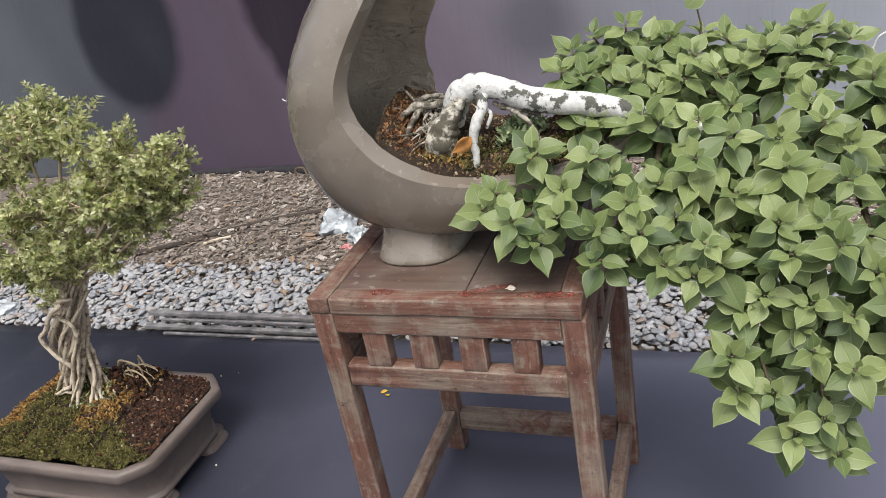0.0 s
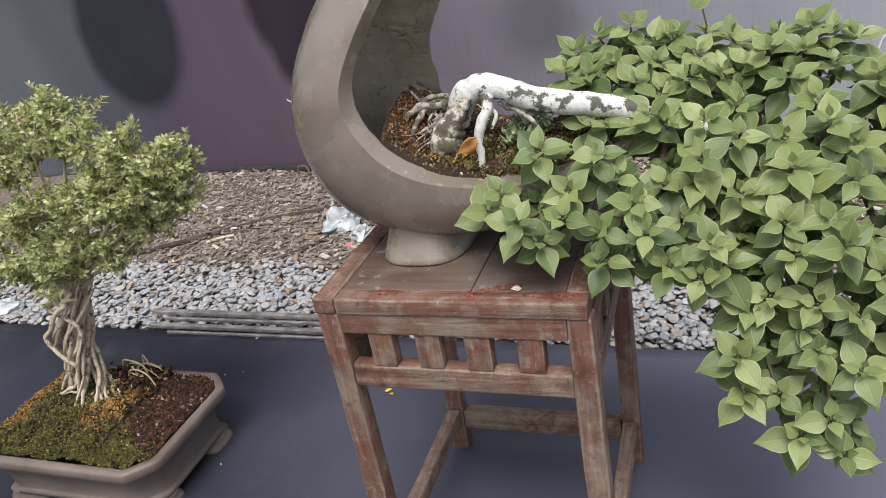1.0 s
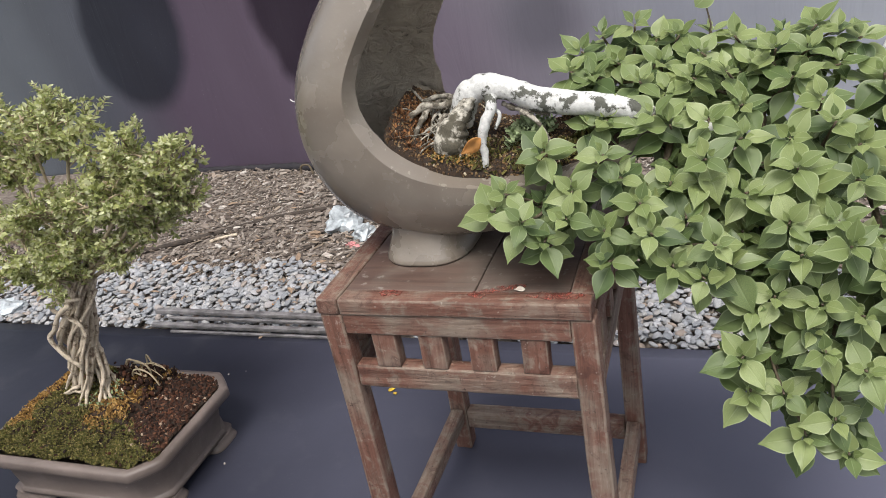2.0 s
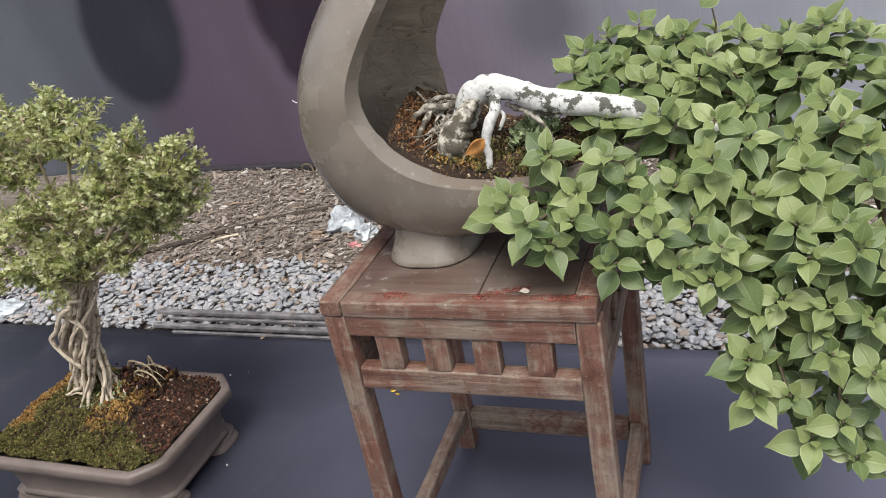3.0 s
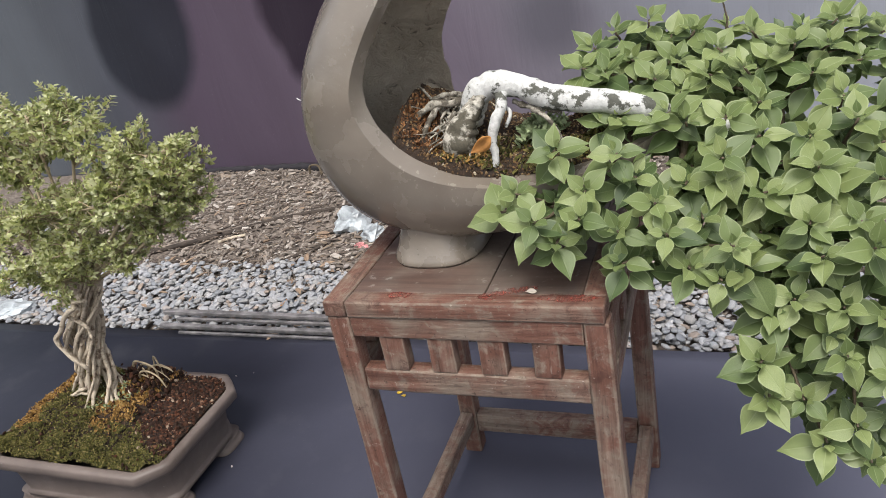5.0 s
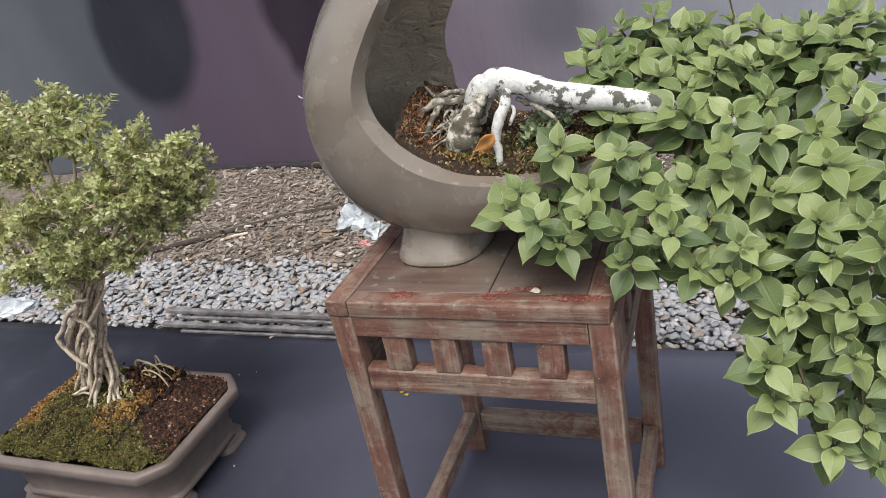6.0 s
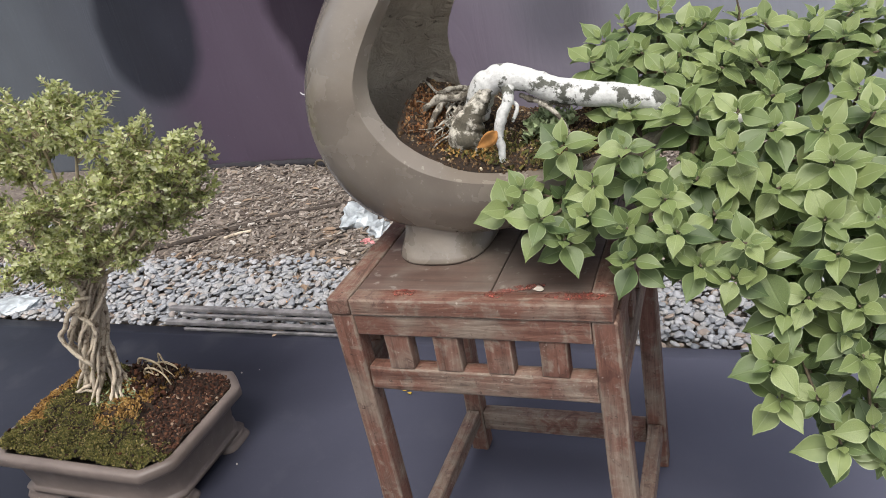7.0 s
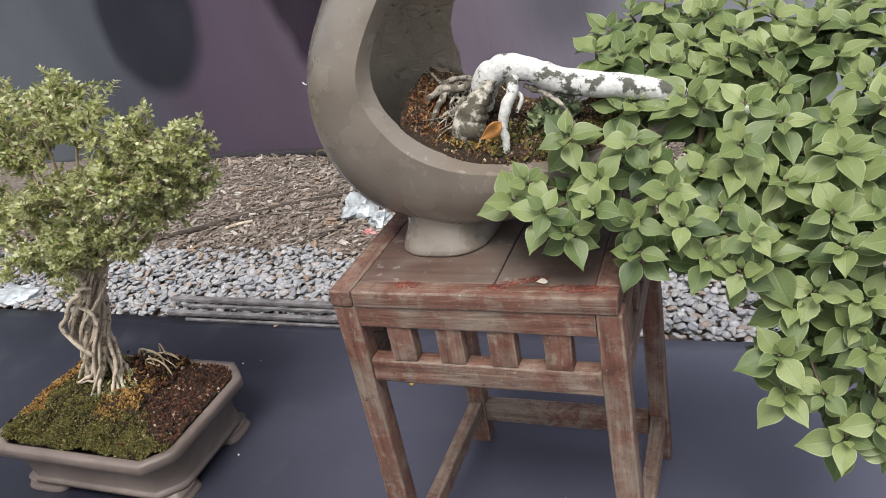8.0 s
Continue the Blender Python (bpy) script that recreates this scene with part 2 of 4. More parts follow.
def leaf_mat(name, deep, mid, pale, rim, rim_at, random_by, rough=0.46, glow=0.3):
    w = Mat(name, rough, spec=0.5)
    u, v = w.uv()
    r = w.random() if random_by == "random" else w.island()
    side = w.calc("ABSOLUTE", w.calc("SUBTRACT", w.calc("MULTIPLY", u, 2.0), 1.0))
    c = w.ramp(r, [(0.0, deep), (0.45, mid), (1.0, pale)])
    blot = w.noise(45.0, 4)
    c = w.mix(w.ramp(blot, [(0.35, 0.35), (0.65, 0.0)]), c, deep)
    c = w.mix(w.ramp(side, [(rim_at, 0.0), (1.0, 0.5)]), c, rim)
    c = w.mix(w.ramp(side, [(0.02, 0.22), (0.07, 0.0)]), c, rim)
    w.color(c)
    w.bump(w.ramp(side, [(0.0, 0.0), (0.12, 1.0)]), 0.35, 0.002).bump(blot, 0.2, 0.002)
    t = w.node("ShaderNodeBsdfTranslucent", Color=c)
    mixer = w.node("ShaderNodeMixShader", Fac=glow)
    w.nt.links.new(w.b.outputs[0], mixer.inputs[1])
    w.nt.links.new(t.outputs[0], mixer.inputs[2])
    w.nt.links.new(mixer.outputs[0], w.nt.nodes["Material Output"].inputs[0])
    return w.m


L_OLD = ((0.062, 0.10, 0.034), (0.115, 0.165, 0.056), (0.18, 0.235, 0.085), (0.34, 0.41, 0.21), 0.86)
L_NEW = ((0.12, 0.17, 0.058), (0.20, 0.255, 0.09), (0.29, 0.345, 0.135), (0.50, 0.56, 0.33), 0.86)
LEAF, LEAF_NEW = leaf_mat("mature_green_leaf", *L_OLD, "random"), leaf_mat("young_green_leaf", *L_NEW, "random")
LEAVES, LEAVES_NEW = leaf_mat("mature_leaf_mass", *L_OLD, "island"), leaf_mat("young_leaf_mass", *L_NEW, "island")
SMALL = leaf_mat("small_olive_leaf", (0.15, 0.19, 0.055), (0.55, 0.58, 0.22), (0.90, 0.90, 0.62), (0.62, 0.62, 0.40), 0.8, "island", 0.5, 0.5)


def plain(name, col, rough=0.6, metal=0.0, var=0.25, scale=30.0):
    w = Mat(name, rough, metal)
    n = w.noise(scale, 5)
    w.color(w.mix(w.ramp(n, [(0.35, 0.0), (0.7, 1.0)]), tuple(x * (1 - var) for x in col), tuple(min(1, x * (1 + var)) for x in col)))
    return w.bump(n, 0.15, 0.002).m


STEEL = plain("dull_grey_steel", (0.26, 0.245, 0.245), 0.5, 0.5, 0.4, 25)
def worn_paint(name, col):
    w = Mat(name, 0.85)
    n = w.noise(110.0, 5, rough=0.7)
    w.color(w.mix(n, col, tuple(x * 0.5 for x in col)))
    gone = w.node("ShaderNodeBsdfTransparent")
    mixer = w.node("ShaderNodeMixShader", Fac=w.ramp(n, [(0.38, 0.3), (0.56, 1.0)]))
    w.nt.links.new(w.b.outputs[0], mixer.inputs[1])
    w.nt.links.new(gone.outputs[0], mixer.inputs[2])
    w.nt.links.new(mixer.outputs[0], w.nt.nodes["Material Output"].inputs[0])
    return w.m


RED_PAINT = worn_paint("red_chalk_paint", (0.40, 0.10, 0.07))
ORANGE = plain("orange_dry_leaf", (0.52, 0.24, 0.07), 0.6, 0, 0.3, 60)
YELLOW = plain("yellow_petal", (0.55, 0.36, 0.03), 0.6, 0, 0.3, 60)
TAN = plain("tan_dry_leaf", (0.25, 0.175, 0.12), 0.7, 0, 0.35, 40)
SCRAP = plain("pale_scrap", (0.62, 0.55, 0.47), 0.7, 0, 0.15, 60)
PLASTIC = plain("thin_white_plastic", (0.38, 0.41, 0.43), 0.4, 0, 0.45, 22)
STICK_DARK = plain("stick_and_furrow_shade", (0.05, 0.038, 0.03), 0.9, 0, 0.4, 40)
PINK = plain("red_pink_plastic", (0.50, 0.20, 0.20), 0.5, 0, 0.5, 60)
WIRE = plain("white_wire", (0.6, 0.6, 0.6), 0.4, 0, 0.1)
DARK_TUBE = plain("black_hem", (0.018, 0.016, 0.02), 0.9, 0, 0.3)


# ---- building helpers ----
def part(name, bm, material, parent=None, label="", smooth=True):
    me = bpy.data.meshes.new(name)
    bm.normal_update()
    bm.to_mesh(me)
    bm.free()
    for p in me.polygons:
        p.use_smooth = smooth
    for m in (material if isinstance(material, (list, tuple)) else [material]):
        me.materials.append(m)
    ob = new(name, me)
    ob.parent = parent
    if label:
        tagged(ob, label)
    return ob


def spline(points, n):
    """Points along a Catmull-Rom curve; each point is a tuple of any length."""
    p = np.array(points, float)
    p = np.vstack([2 * p[0] - p[1], p, 2 * p[-1] - p[-2]])
    out = []
    for s in np.linspace(0, len(p) - 3, n):
        i = min(int(s), len(p) - 4)
        t = s - i
        a, b, c, d = p[i:i + 4]
        out.append(0.5 * (2 * b + (c - a) * t + (2 * a - 5 * b + 4 * c - d) * t * t + (3 * b - a - 3 * c + d) * t ** 3))
    return out


def tube(bm, rows, sides=8, rough=0.0, seed=0.0, cap=True):
    """Adds a tapered tube along rows of (x, y, z, radius)."""
    pts = [Vector(r[:3]) for r in rows]
    rings, side = [], None
    for i, r in enumerate(rows):
        d = (pts[min(i + 1, len(pts) - 1)] - pts[max(i - 1, 0)]).normalized()
        if side is None:
            side = d.orthogonal().normalized()
        side = (side - d * side.dot(d)).normalized()
        up = d.cross(side)
        ring = []
        for k in range(sides):
            a = 2 * math.pi * k / sides
            v = side * math.cos(a) + up * math.sin(a)
            q = r[3]
            if rough:
                q *= 1 + rough * noise.noise((pts[i] + v * r[3]) * (0.35 / max(r[3], 0.004)) + Vector((seed, 0, 0)))
            ring.append(bm.verts.new(pts[i] + v * q))
        rings.append(ring)
    for a, b in zip(rings, rings[1:]):
        for k in range(sides):
            bm.faces.new((a[k], a[(k + 1) % sides], b[(k + 1) % sides], b[k]))
    if cap:
        bm.faces.new(list(reversed(rings[0])))
        bm.faces.new(rings[-1])


def beam(corners_low, corners_high, bevel=0.003, cuts=0, wear=0.0):
    """A bevelled bar between two quads of corners, slightly worn."""
    bm = bmesh.new()
    lo = [bm.verts.new(c) for c in corners_low]
    hi = [bm.verts.new(c) for c in corners_high]
    bm.faces.new(lo[::-1])
    bm.faces.new(hi)
    for k in range(4):
        bm.faces.new((lo[k], lo[(k + 1) % 4], hi[(k + 1) % 4], hi[k]))
    bmesh.ops.recalc_face_normals(bm, faces=bm.faces)
    bmesh.ops.bevel(bm, geom=bm.edges[:], offset=bevel, segments=2, affect="EDGES", profile=0.6, material=1 if wear else -1)
    if wear:
        bmesh.ops.subdivide_edges(bm, edges=[e for e in bm.edges if e.calc_length() > 0.03], cuts=4, use_grid_fill=True)
        for v in bm.verts:
            v.co += noise.noise_vector(v.co * 35) * wear
    return bm


def box(x0, x1, y0, y1, z0, z1, bevel=0.003, wear=0.0):
    q = [(x0, y0), (x1, y0), (x1, y1), (x0, y1)]
    return beam([(x, y, z0) for x, y in q], [(x, y, z1) for x, y in q], bevel, 0, wear)


def empty(name, at, label, category, group="", kind=""):
    ob = new(name)
    ob.location = at
    ob.empty_display_size = 0.05
    return tagged(ob, label, category, group, kind)


def seat(ob, parent):
    """Hangs a finished mesh under a thing without moving it."""
    ob.parent = parent
    ob.matrix_parent_inverse = Matrix.Translation(parent.location).inverted()
    return ob


def sheet(name, fn, nu, nv, material, thick=0.0):
    bm = bmesh.new()
    g = [[bm.verts.new(fn(i / nu, j / nv)) for j in range(nv + 1)] for i in range(nu + 1)]
    for i in range(nu):
        for j in range(nv):
            bm.faces.new((g[i][j], g[i + 1][j], g[i + 1][j + 1], g[i][j + 1]))
    ob = part(name, bm, material)
    if thick:
        m = ob.modifiers.new("thickness", "SOLIDIFY")
        m.thickness, m.offset = thick, 1
    return ob


def rnd(a, b):
    return random.uniform(a, b)


# ---- ground ----
EDGE_Y, TARP_Y = 0.65, 2.27


def earth_at(x, y):
    # a low bank of mulch behind a faint diagonal ridge
    ridge = math.exp(-((y - (1.16 + (x + 2.08) * 0.44)) / 0.05) ** 2) * 0.02 * (1 if x < -1.2 else max(0.0, 1 - (x + 1.2) / 0.3))
    return -0.03 + 0.03 * min(1, max(0, (y - 0.8) / 0.3)) + ridge + 0.012 * noise.noise((x * 3, y * 3, 0)) + 0.006 * noise.noise((x * 11, y * 11, 3))


ground = sheet("ground", lambda u, v: (-60 + 120 * u if abs(u - .5) > .499 else 0, -60 + 120 * v, -0.05), 2, 2, EARTH)
tagged(ground, "dry brown earth under and round the display", "ground", kind="structure")

mulch_bed = sheet("mulch_bed", lambda u, v: (lambda x, y: (x, y, earth_at(x, y)))(-4.2 + 6.4 * u, 0.6 + 1.9 * v), 160, 60, EARTH)
tagged(mulch_bed, "bed of dry brown earth and mulch before the backdrop", "ground", kind="structure")

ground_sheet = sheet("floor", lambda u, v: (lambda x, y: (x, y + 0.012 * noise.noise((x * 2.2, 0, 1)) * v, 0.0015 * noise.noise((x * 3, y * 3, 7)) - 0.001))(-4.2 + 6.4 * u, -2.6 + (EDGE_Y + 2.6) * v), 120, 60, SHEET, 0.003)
tagged(ground_sheet, "dark slate plastic ground sheet with pale flecks, reflection coloured in to the right", "ground sheet", kind="structure")


def tarp_point(u, v):
    x, z = -4.4 + 6.8 * u, -0.02 + 2.9 * v
    fold = 0.035 * noise.noise((x * 1.3, z * 0.5, 2)) + 0.012 * noise.noise((x * 4.2 + z * 1.5, z * 1.2, 5)) + 0.008 * math.exp(-v * 22) * math.sin(x * 9)
    return (x, TARP_Y + fold, z)


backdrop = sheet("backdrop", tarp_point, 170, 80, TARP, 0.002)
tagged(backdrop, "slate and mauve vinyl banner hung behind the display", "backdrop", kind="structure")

# rolled dark hem lying along the foot of the banner
bm = bmesh.new()
tube(bm, spline([(-2.6, 2.20, 0.008, 0.018), (-2.1, 2.21, 0.012, 0.018), (-1.75, 2.19, 0.014, 0.022), (-1.6, 2.18, 0.014, 0.022), (-1.3, 2.20, 0.012, 0.02), (-0.4, 2.20, 0.01, 0.018)], 50), 10, 0.5)
tagged(part("banner_hem", bm, DARK_TUBE), "dark rolled hem of the banner on the ground", "trim", kind="structure")


# ---- wooden plant stand ----
TOP_Z = 0.673


def stand_corner(sx, sy, z, inset=0.0):
    s = TOP_Z - z
    x = 0.2205 + 0.0058 * s if sx < 0 else 0.2075 + 0.0185 * s
    return (sx * (x - inset), sy * (0.2355 - (0.0243 if sy < 0 else 0.0) * s - inset), z)


stand = empty("plant_stand", (0, 0, 0), "weathered brown wooden plant stand with slatted aprons", "plant stand")


def leg(sx, sy):
    def quad(z, w):
        x, y, _ = stand_corner(sx, sy, z)
        return [(x, y, z), (x - sx * w, y, z), (x - sx * w, y - sy * w, z), (x, y - sy * w, z)]
    return part("leg", beam(quad(0.0, 0.039), quad(0.6462, 0.036), 0.004, 0, 0.0014), [WOOD_Z, EDGE_Z], stand)


for sx in (-1, 1):
    for sy in (-1, 1):
        leg(sx, sy)


def rail(name, axis, side, z0, z1, thick, x0, x1, mats, inset=0.0, bevel=0.0035):
    """A bar between two legs on one side of the stand, from x0 to x1 (or y0 to y1)."""
    def quad(z):
        x, y, _ = stand_corner(side if axis == 1 else 1, side if axis == 0 else 1, z, inset)
        x, y = abs(x), abs(y)
        if axis == 0:
            a, b = side * y, side * (y - thick)
            return [(x0, a, z), (x1, a, z), (x1, b, z), (x0, b, z)]
        a, b = side * x, side * (x - thick)
        return [(a, x0, z), (a, x1, z), (b, x1, z), (b, x0, z)]
    return part(name, beam(quad(z0), quad(z1), bevel, 0, 0.0012), mats, stand)


for side in (-1, 1):
    rail("apron_rail", 0, side, 0.609, 0.6463, 0.028, -0.1835, 0.172, [WOOD_X, EDGE_X], 0.001, 0.002)
    rail("apron_rail", 1, side, 0.609, 0.6463, 0.028, -0.198, 0.198, [WOOD_Y, EDGE_Y_WOOD], 0.001, 0.002)
    rail("apron_rail", 0, side, 0.504, 0.546, 0.028, -0.1835, 0.174, [WOOD_X, EDGE_X], 0.003)
    rail("apron_rail", 1, side, 0.504, 0.546, 0.028, -0.20, 0.20, [WOOD_Y, EDGE_Y_WOOD], 0.003)
    rail("stretcher", 1, side, 0.084, 0.122, 0.028, -0.192, 0.192, [WOOD_GREY, EDGE_Y_WOOD], 0.006)
rail("stretcher", 0, 1, 0.064, 0.111, 0.032, -0.184, 0.178, [WOOD_GREY_X, EDGE_X], 0.006)


def slat(axis, side, at, width):
    x, y, _ = stand_corner(side if axis == 1 else 1, side if axis == 0 else 1, 0.578, 0.004)
    x, y = abs(x), abs(y)
    if axis == 0:
        a, b = side * y, side * (y - 0.024)
        bm = box(at - width / 2, at + width / 2, min(a, b), max(a, b),  0.5465, 0.6085, 0.002, 0.0008)
    else:
        a, b = side * x, side * (x - 0.024)
        bm = box(min(a, b), max(a, b), at - width / 2, at + width / 2,  0.5465, 0.6085, 0.002, 0.0008)
    return part("slat", bm, [WOOD_Z, EDGE_Z], stand)


for at in (-0.1235, -0.0455, 0.034, 0.115):
    slat(0, -1, at, 0.0395)
for at in (-0.12, -0.04, 0.04, 0.12):
    slat(0, 1, at, 0.039)
for side in (-1, 1):
    for at in (-0.135, -0.045, 0.045, 0.135):
        slat(1, side, at, 0.039)

# framed top: four edge boards round two panels
XL, XR, HY = -0.2215, 0.2045, 0.237
for y0, y1 in ((-HY, -HY + 0.034), (HY - 0.034, HY)):
    part("edge_board", box(XL + 0.0365, XR, y0, y1, 0.6465, TOP_Z, 0.003, 0.0014), [WOOD_X, EDGE_X], stand)
for x0, x1, q in ((XL, XL + 0.035, HY), (XR - 0.035, XR, HY - 0.0355)):
    part("edge_board", box(x0, x1, -q, q, 0.6465, TOP_Z, 0.003, 0.0014), [WOOD_Y, EDGE_Y_WOOD], stand)
part("panel", box(XL + 0.0365, 0.027, -HY + 0.0345, HY - 0.0345, 0.648, TOP_Z - 0.001, 0.002, 0.0008), WOOD_TOP, stand)
part("panel", box(0.0285, XR - 0.0355, -HY + 0.0345, HY - 0.0345, 0.648, TOP_Z - 0.0015, 0.002, 0.0008), WOOD_TOP, stand)


def smear(x, y, lx, ly, turn):
    """A thin worn paint mark."""
    bm = bmesh.new()
    n = 22
    vs = []
    for k in range(n):
        a = 2 * math.pi * k / n
        r = 1 + 0.45 * noise.noise((x * 9 + math.cos(a) * 1.7, math.sin(a) * 1.7, y * 20))
        vs.append(bm.verts.new((lx * math.cos(a) * r, ly * math.sin(a) * r, 0)))
    f = bm.faces.new(vs)
    e = bmesh.ops.extrude_face_region(bm, geom=[f])
    for v in e["geom"]:
        if isinstance(v, bmesh.types.BMVert):
            v.co.z += 0.0006
    bmesh.ops.recalc_face_normals(bm, faces=bm.faces)
    bm.transform(pose(x, y, TOP_Z + 0.0006, 0, 0, turn))
    return part("paint_mark", bm, RED_PAINT, stand, "faint red paint mark")


smear(-0.104, -0.214, 0.022, 0.010, 0)
smear(0.066, -0.198, 0.044, 0.008, 18)
smear(0.036, -0.217, 0.015, 0.006, 0)
smear(0.15, -0.213, 0.04, 0.011, 0)


# ---- crescent pot ----
crescent = empty("crescent_pot", (-0.05, 0.0, TOP_Z), "large crescent-shaped grey-brown clay bonsai pot", "pot")
# outer back line, lip line (x, z) and half width along the crescent
CRESCENT = [
    (0.06, 1.33, 0.07, 1.32, 0.025), (-0.08, 1.24, 0.02, 1.20, 0.09), (-0.212, 1.082, -0.062, 1.09, 0.14), (-0.268, 0.987, -0.118, 1.005, 0.152),
    (-0.287, 0.873, -0.130, 0.945, 0.158), (-0.243, 0.762, -0.103, 0.887, 0.158), (-0.155, 0.704, -0.045, 0.843, 0.155), (-0.03, 0.694, 0.03, 0.823, 0.15),
    (0.10, 0.715, 0.13, 0.824, 0.14), (0.215, 0.775, 0.225, 0.843, 0.105), (0.285, 0.84, 0.30, 0.872, 0.035)]
ROWS = spline(CRESCENT, 72)


def trough(lower):
    """Rows of points across the crescent's trough from the front lip to the back lip."""
    rows = []
    for k, (ox, oz, lx, lz, w) in enumerate(ROWS):
        row = []
        out = Vector((ox - lx, 0, oz - lz))
        depth = max(out.length - lower, 0.004)
        out.normalize()
        for j in range(25):
            a = math.pi * j / 24
            y = -math.cos(a)
            d = math.sin(a) ** 0.8
            if not lower:
                d = 0.07 + 0.93 * d
            ww = max(w - lower, 0.004)
            p = Vector((lx, 0, lz)) + out * (d * depth) + Vector((0, y * ww, 0))
            # the far lip of the standing arm is drawn out wider than the near one
            p.x += 0.034 * max(0.0, y) * min(1.0, max(0.0, (lz - 0.86) / 0.06))
            b = noise.noise(p * 9) * 0.005 + noise.noise(p * 30) * 0.0016
            if lower:
                b += 0.004 * noise.noise((p.x * 28, p.y * 28, p.z * 70)) * (lz > 0.87)
            row.append(p + (out * d + Vector((0, y, 0))).normalized() * b)
        rows.append(row)
    return rows


bm = bmesh.new()
outer = [[bm.verts.new(p) for p in row] for row in trough(0.0)]
inner = [[bm.verts.new(p) for p in row] for row in trough(0.026)]
for a, b in zip(outer, outer[1:]):
    for j in range(24):
        bm.faces.new((a[j], a[j + 1], b[j + 1], b[j]))
inner_faces = []
for a, b in zip(inner, inner[1:]):
    for j in range(24):
        inner_faces.append(bm.faces.new((a[j + 1], a[j], b[j], b[j + 1])))
for j in (0, 24):
    for k in range(len(outer) - 1):
        q = (outer[k][j], outer[k + 1][j], inner[k + 1][j], inner[k][j])
        bm.faces.new(q if j == 0 else q[::-1])
for k in (0, -1):
    for j in range(24):
        q = (outer[k][j], outer[k][j + 1], inner[k][j + 1], inner[k][j])
        bm.faces.new(q if k else q[::-1])
bmesh.ops.recalc_face_normals(bm, faces=bm.faces)
for f in inner_faces:
    f.material_index = 1
bowl = seat(part("bowl", bm, [CLAY, CLAY_IN]), crescent)
bv = bowl.modifiers.new("soft_lip", "BEVEL")
bv.width, bv.segments, bv.limit_method, bv.angle_limit = 0.019, 6, "ANGLE", radians(32)

# flared oval foot
bm = bmesh.new()
prof = [(0.101, 0.0), (0.102, 0.003), (0.099, 0.010), (0.094, 0.022), (0.089, 0.038), (0.087, 0.052), (0.088, 0.075)]
rings = []
for r, z in prof:
    rings.append([bm.verts.new((-0.086 + r * (0.76 - 0.9 * min(z, 0.05)) * math.copysign(abs(math.cos(t)) ** 0.7, math.cos(t)), -0.02 + r * 1.08 * math.copysign(abs(math.sin(t)) ** 0.7, math.sin(t)), TOP_Z + 0.0008 + z)) for t in (2 * math.pi * k / 40 for k in range(40))])
for a, b in zip(rings, rings[1:]):
    for k in range(40):
        bm.faces.new((a[k], a[(k + 1) % 40], b[(k + 1) % 40], b[k]))
bm.faces.new(rings[0][::-1])
bm.faces.new(rings[-1])
seat(part("foot", bm, CLAY), crescent)


def soil_z(x, y):
    lip = float(np.interp(x, [-0.125, -0.103, -0.045, 0.03, 0.13, 0.225], [0.925, 0.887, 0.843, 0.823, 0.824, 0.843]))
    swell = max(0.0, 1 - (y / soil_half(x)) ** 2) ** 0.55 * (1.0 if y < 0.03 else max(0.0, 1 - (y - 0.03) / 0.09))
    return lip - 0.010 + 0.042 * swell + 0.035 * math.exp(-((x + 0.02) / 0.07) ** 2 - ((y - 0.03) / 0.08) ** 2) + 0.010 * noise.noise((x * 38, y * 38, 0)) * min(1, swell * 2)


def soil_half(x):
    return float(np.interp(x, [-0.125, -0.05, 0.03, 0.13, 0.235], [0.124, 0.134, 0.129, 0.119, 0.08]))


def soil_fn(u, v):
    x = -0.104 + 0.339 * u
    w = soil_half(x)
    y = -w + 2 * w * v
    return (x, y, soil_z(x, y))


soil = sheet("soil", soil_fn, 70, 50, SOIL)
seat(soil, crescent)
soil.name = "soil"
tagged(soil, "dark crumbly soil")


BALL = None


def ball():
    """Corners and faces of a small rough ball, made once."""
    global BALL
    if BALL is None:
        bm = bmesh.new()
        bmesh.ops.create_icosphere(bm, subdivisions=1, radius=1)
        bm.verts.index_update()
        BALL = ([v.co.copy() for v in bm.verts], [[v.index for v in f.verts] for f in bm.faces])
        bm.free()
    return BALL


def tuft(acc, at, size, n, spread, up=1.0):
    """Small crossed blades for moss and lichen."""
    verts, faces = acc
    for _ in range(n):
        d = Vector((rnd(-1, 1), rnd(-1, 1), rnd(0.2, 1) * up)).normalized()
        s = d.orthogonal().normalized()
        s = (Matrix.Rotation(rnd(0, 6.3), 3, d) @ s) * size * rnd(0.2, 0.45)
        p = Vector(at) + Vector((rnd(-1, 1), rnd(-1, 1), 0)) * spread
        t = p + d * size * rnd(0.6, 1.3)
        k = len(verts)
        verts += [p - s, p + s, t + s * 0.4, t - s * 0.4]
        faces.append([k, k + 1, k + 2, k + 3])


def crumbs(acc, at, r):
    verts, faces = acc
    m = pose(*at, rnd(0, 360), rnd(0, 360), rnd(0, 360)) @ Matrix.Diagonal((r * rnd(0.7, 1.5), r * rnd(0.6, 1.1), r * rnd(0.5, 0.9), 1))
    k = len(verts)
    vs, fs = ball()
    verts += [m @ v for v in vs]
    faces += [[k + i for i in f] for f in fs]


def massed(name, acc, mat, smooth=False):
    me = bpy.data.meshes.new(name)
    me.from_pydata(acc[0], [], acc[1])
    me.materials.append(mat)
    for p in me.polygons:
        p.use_smooth = smooth
    return new(name, me)


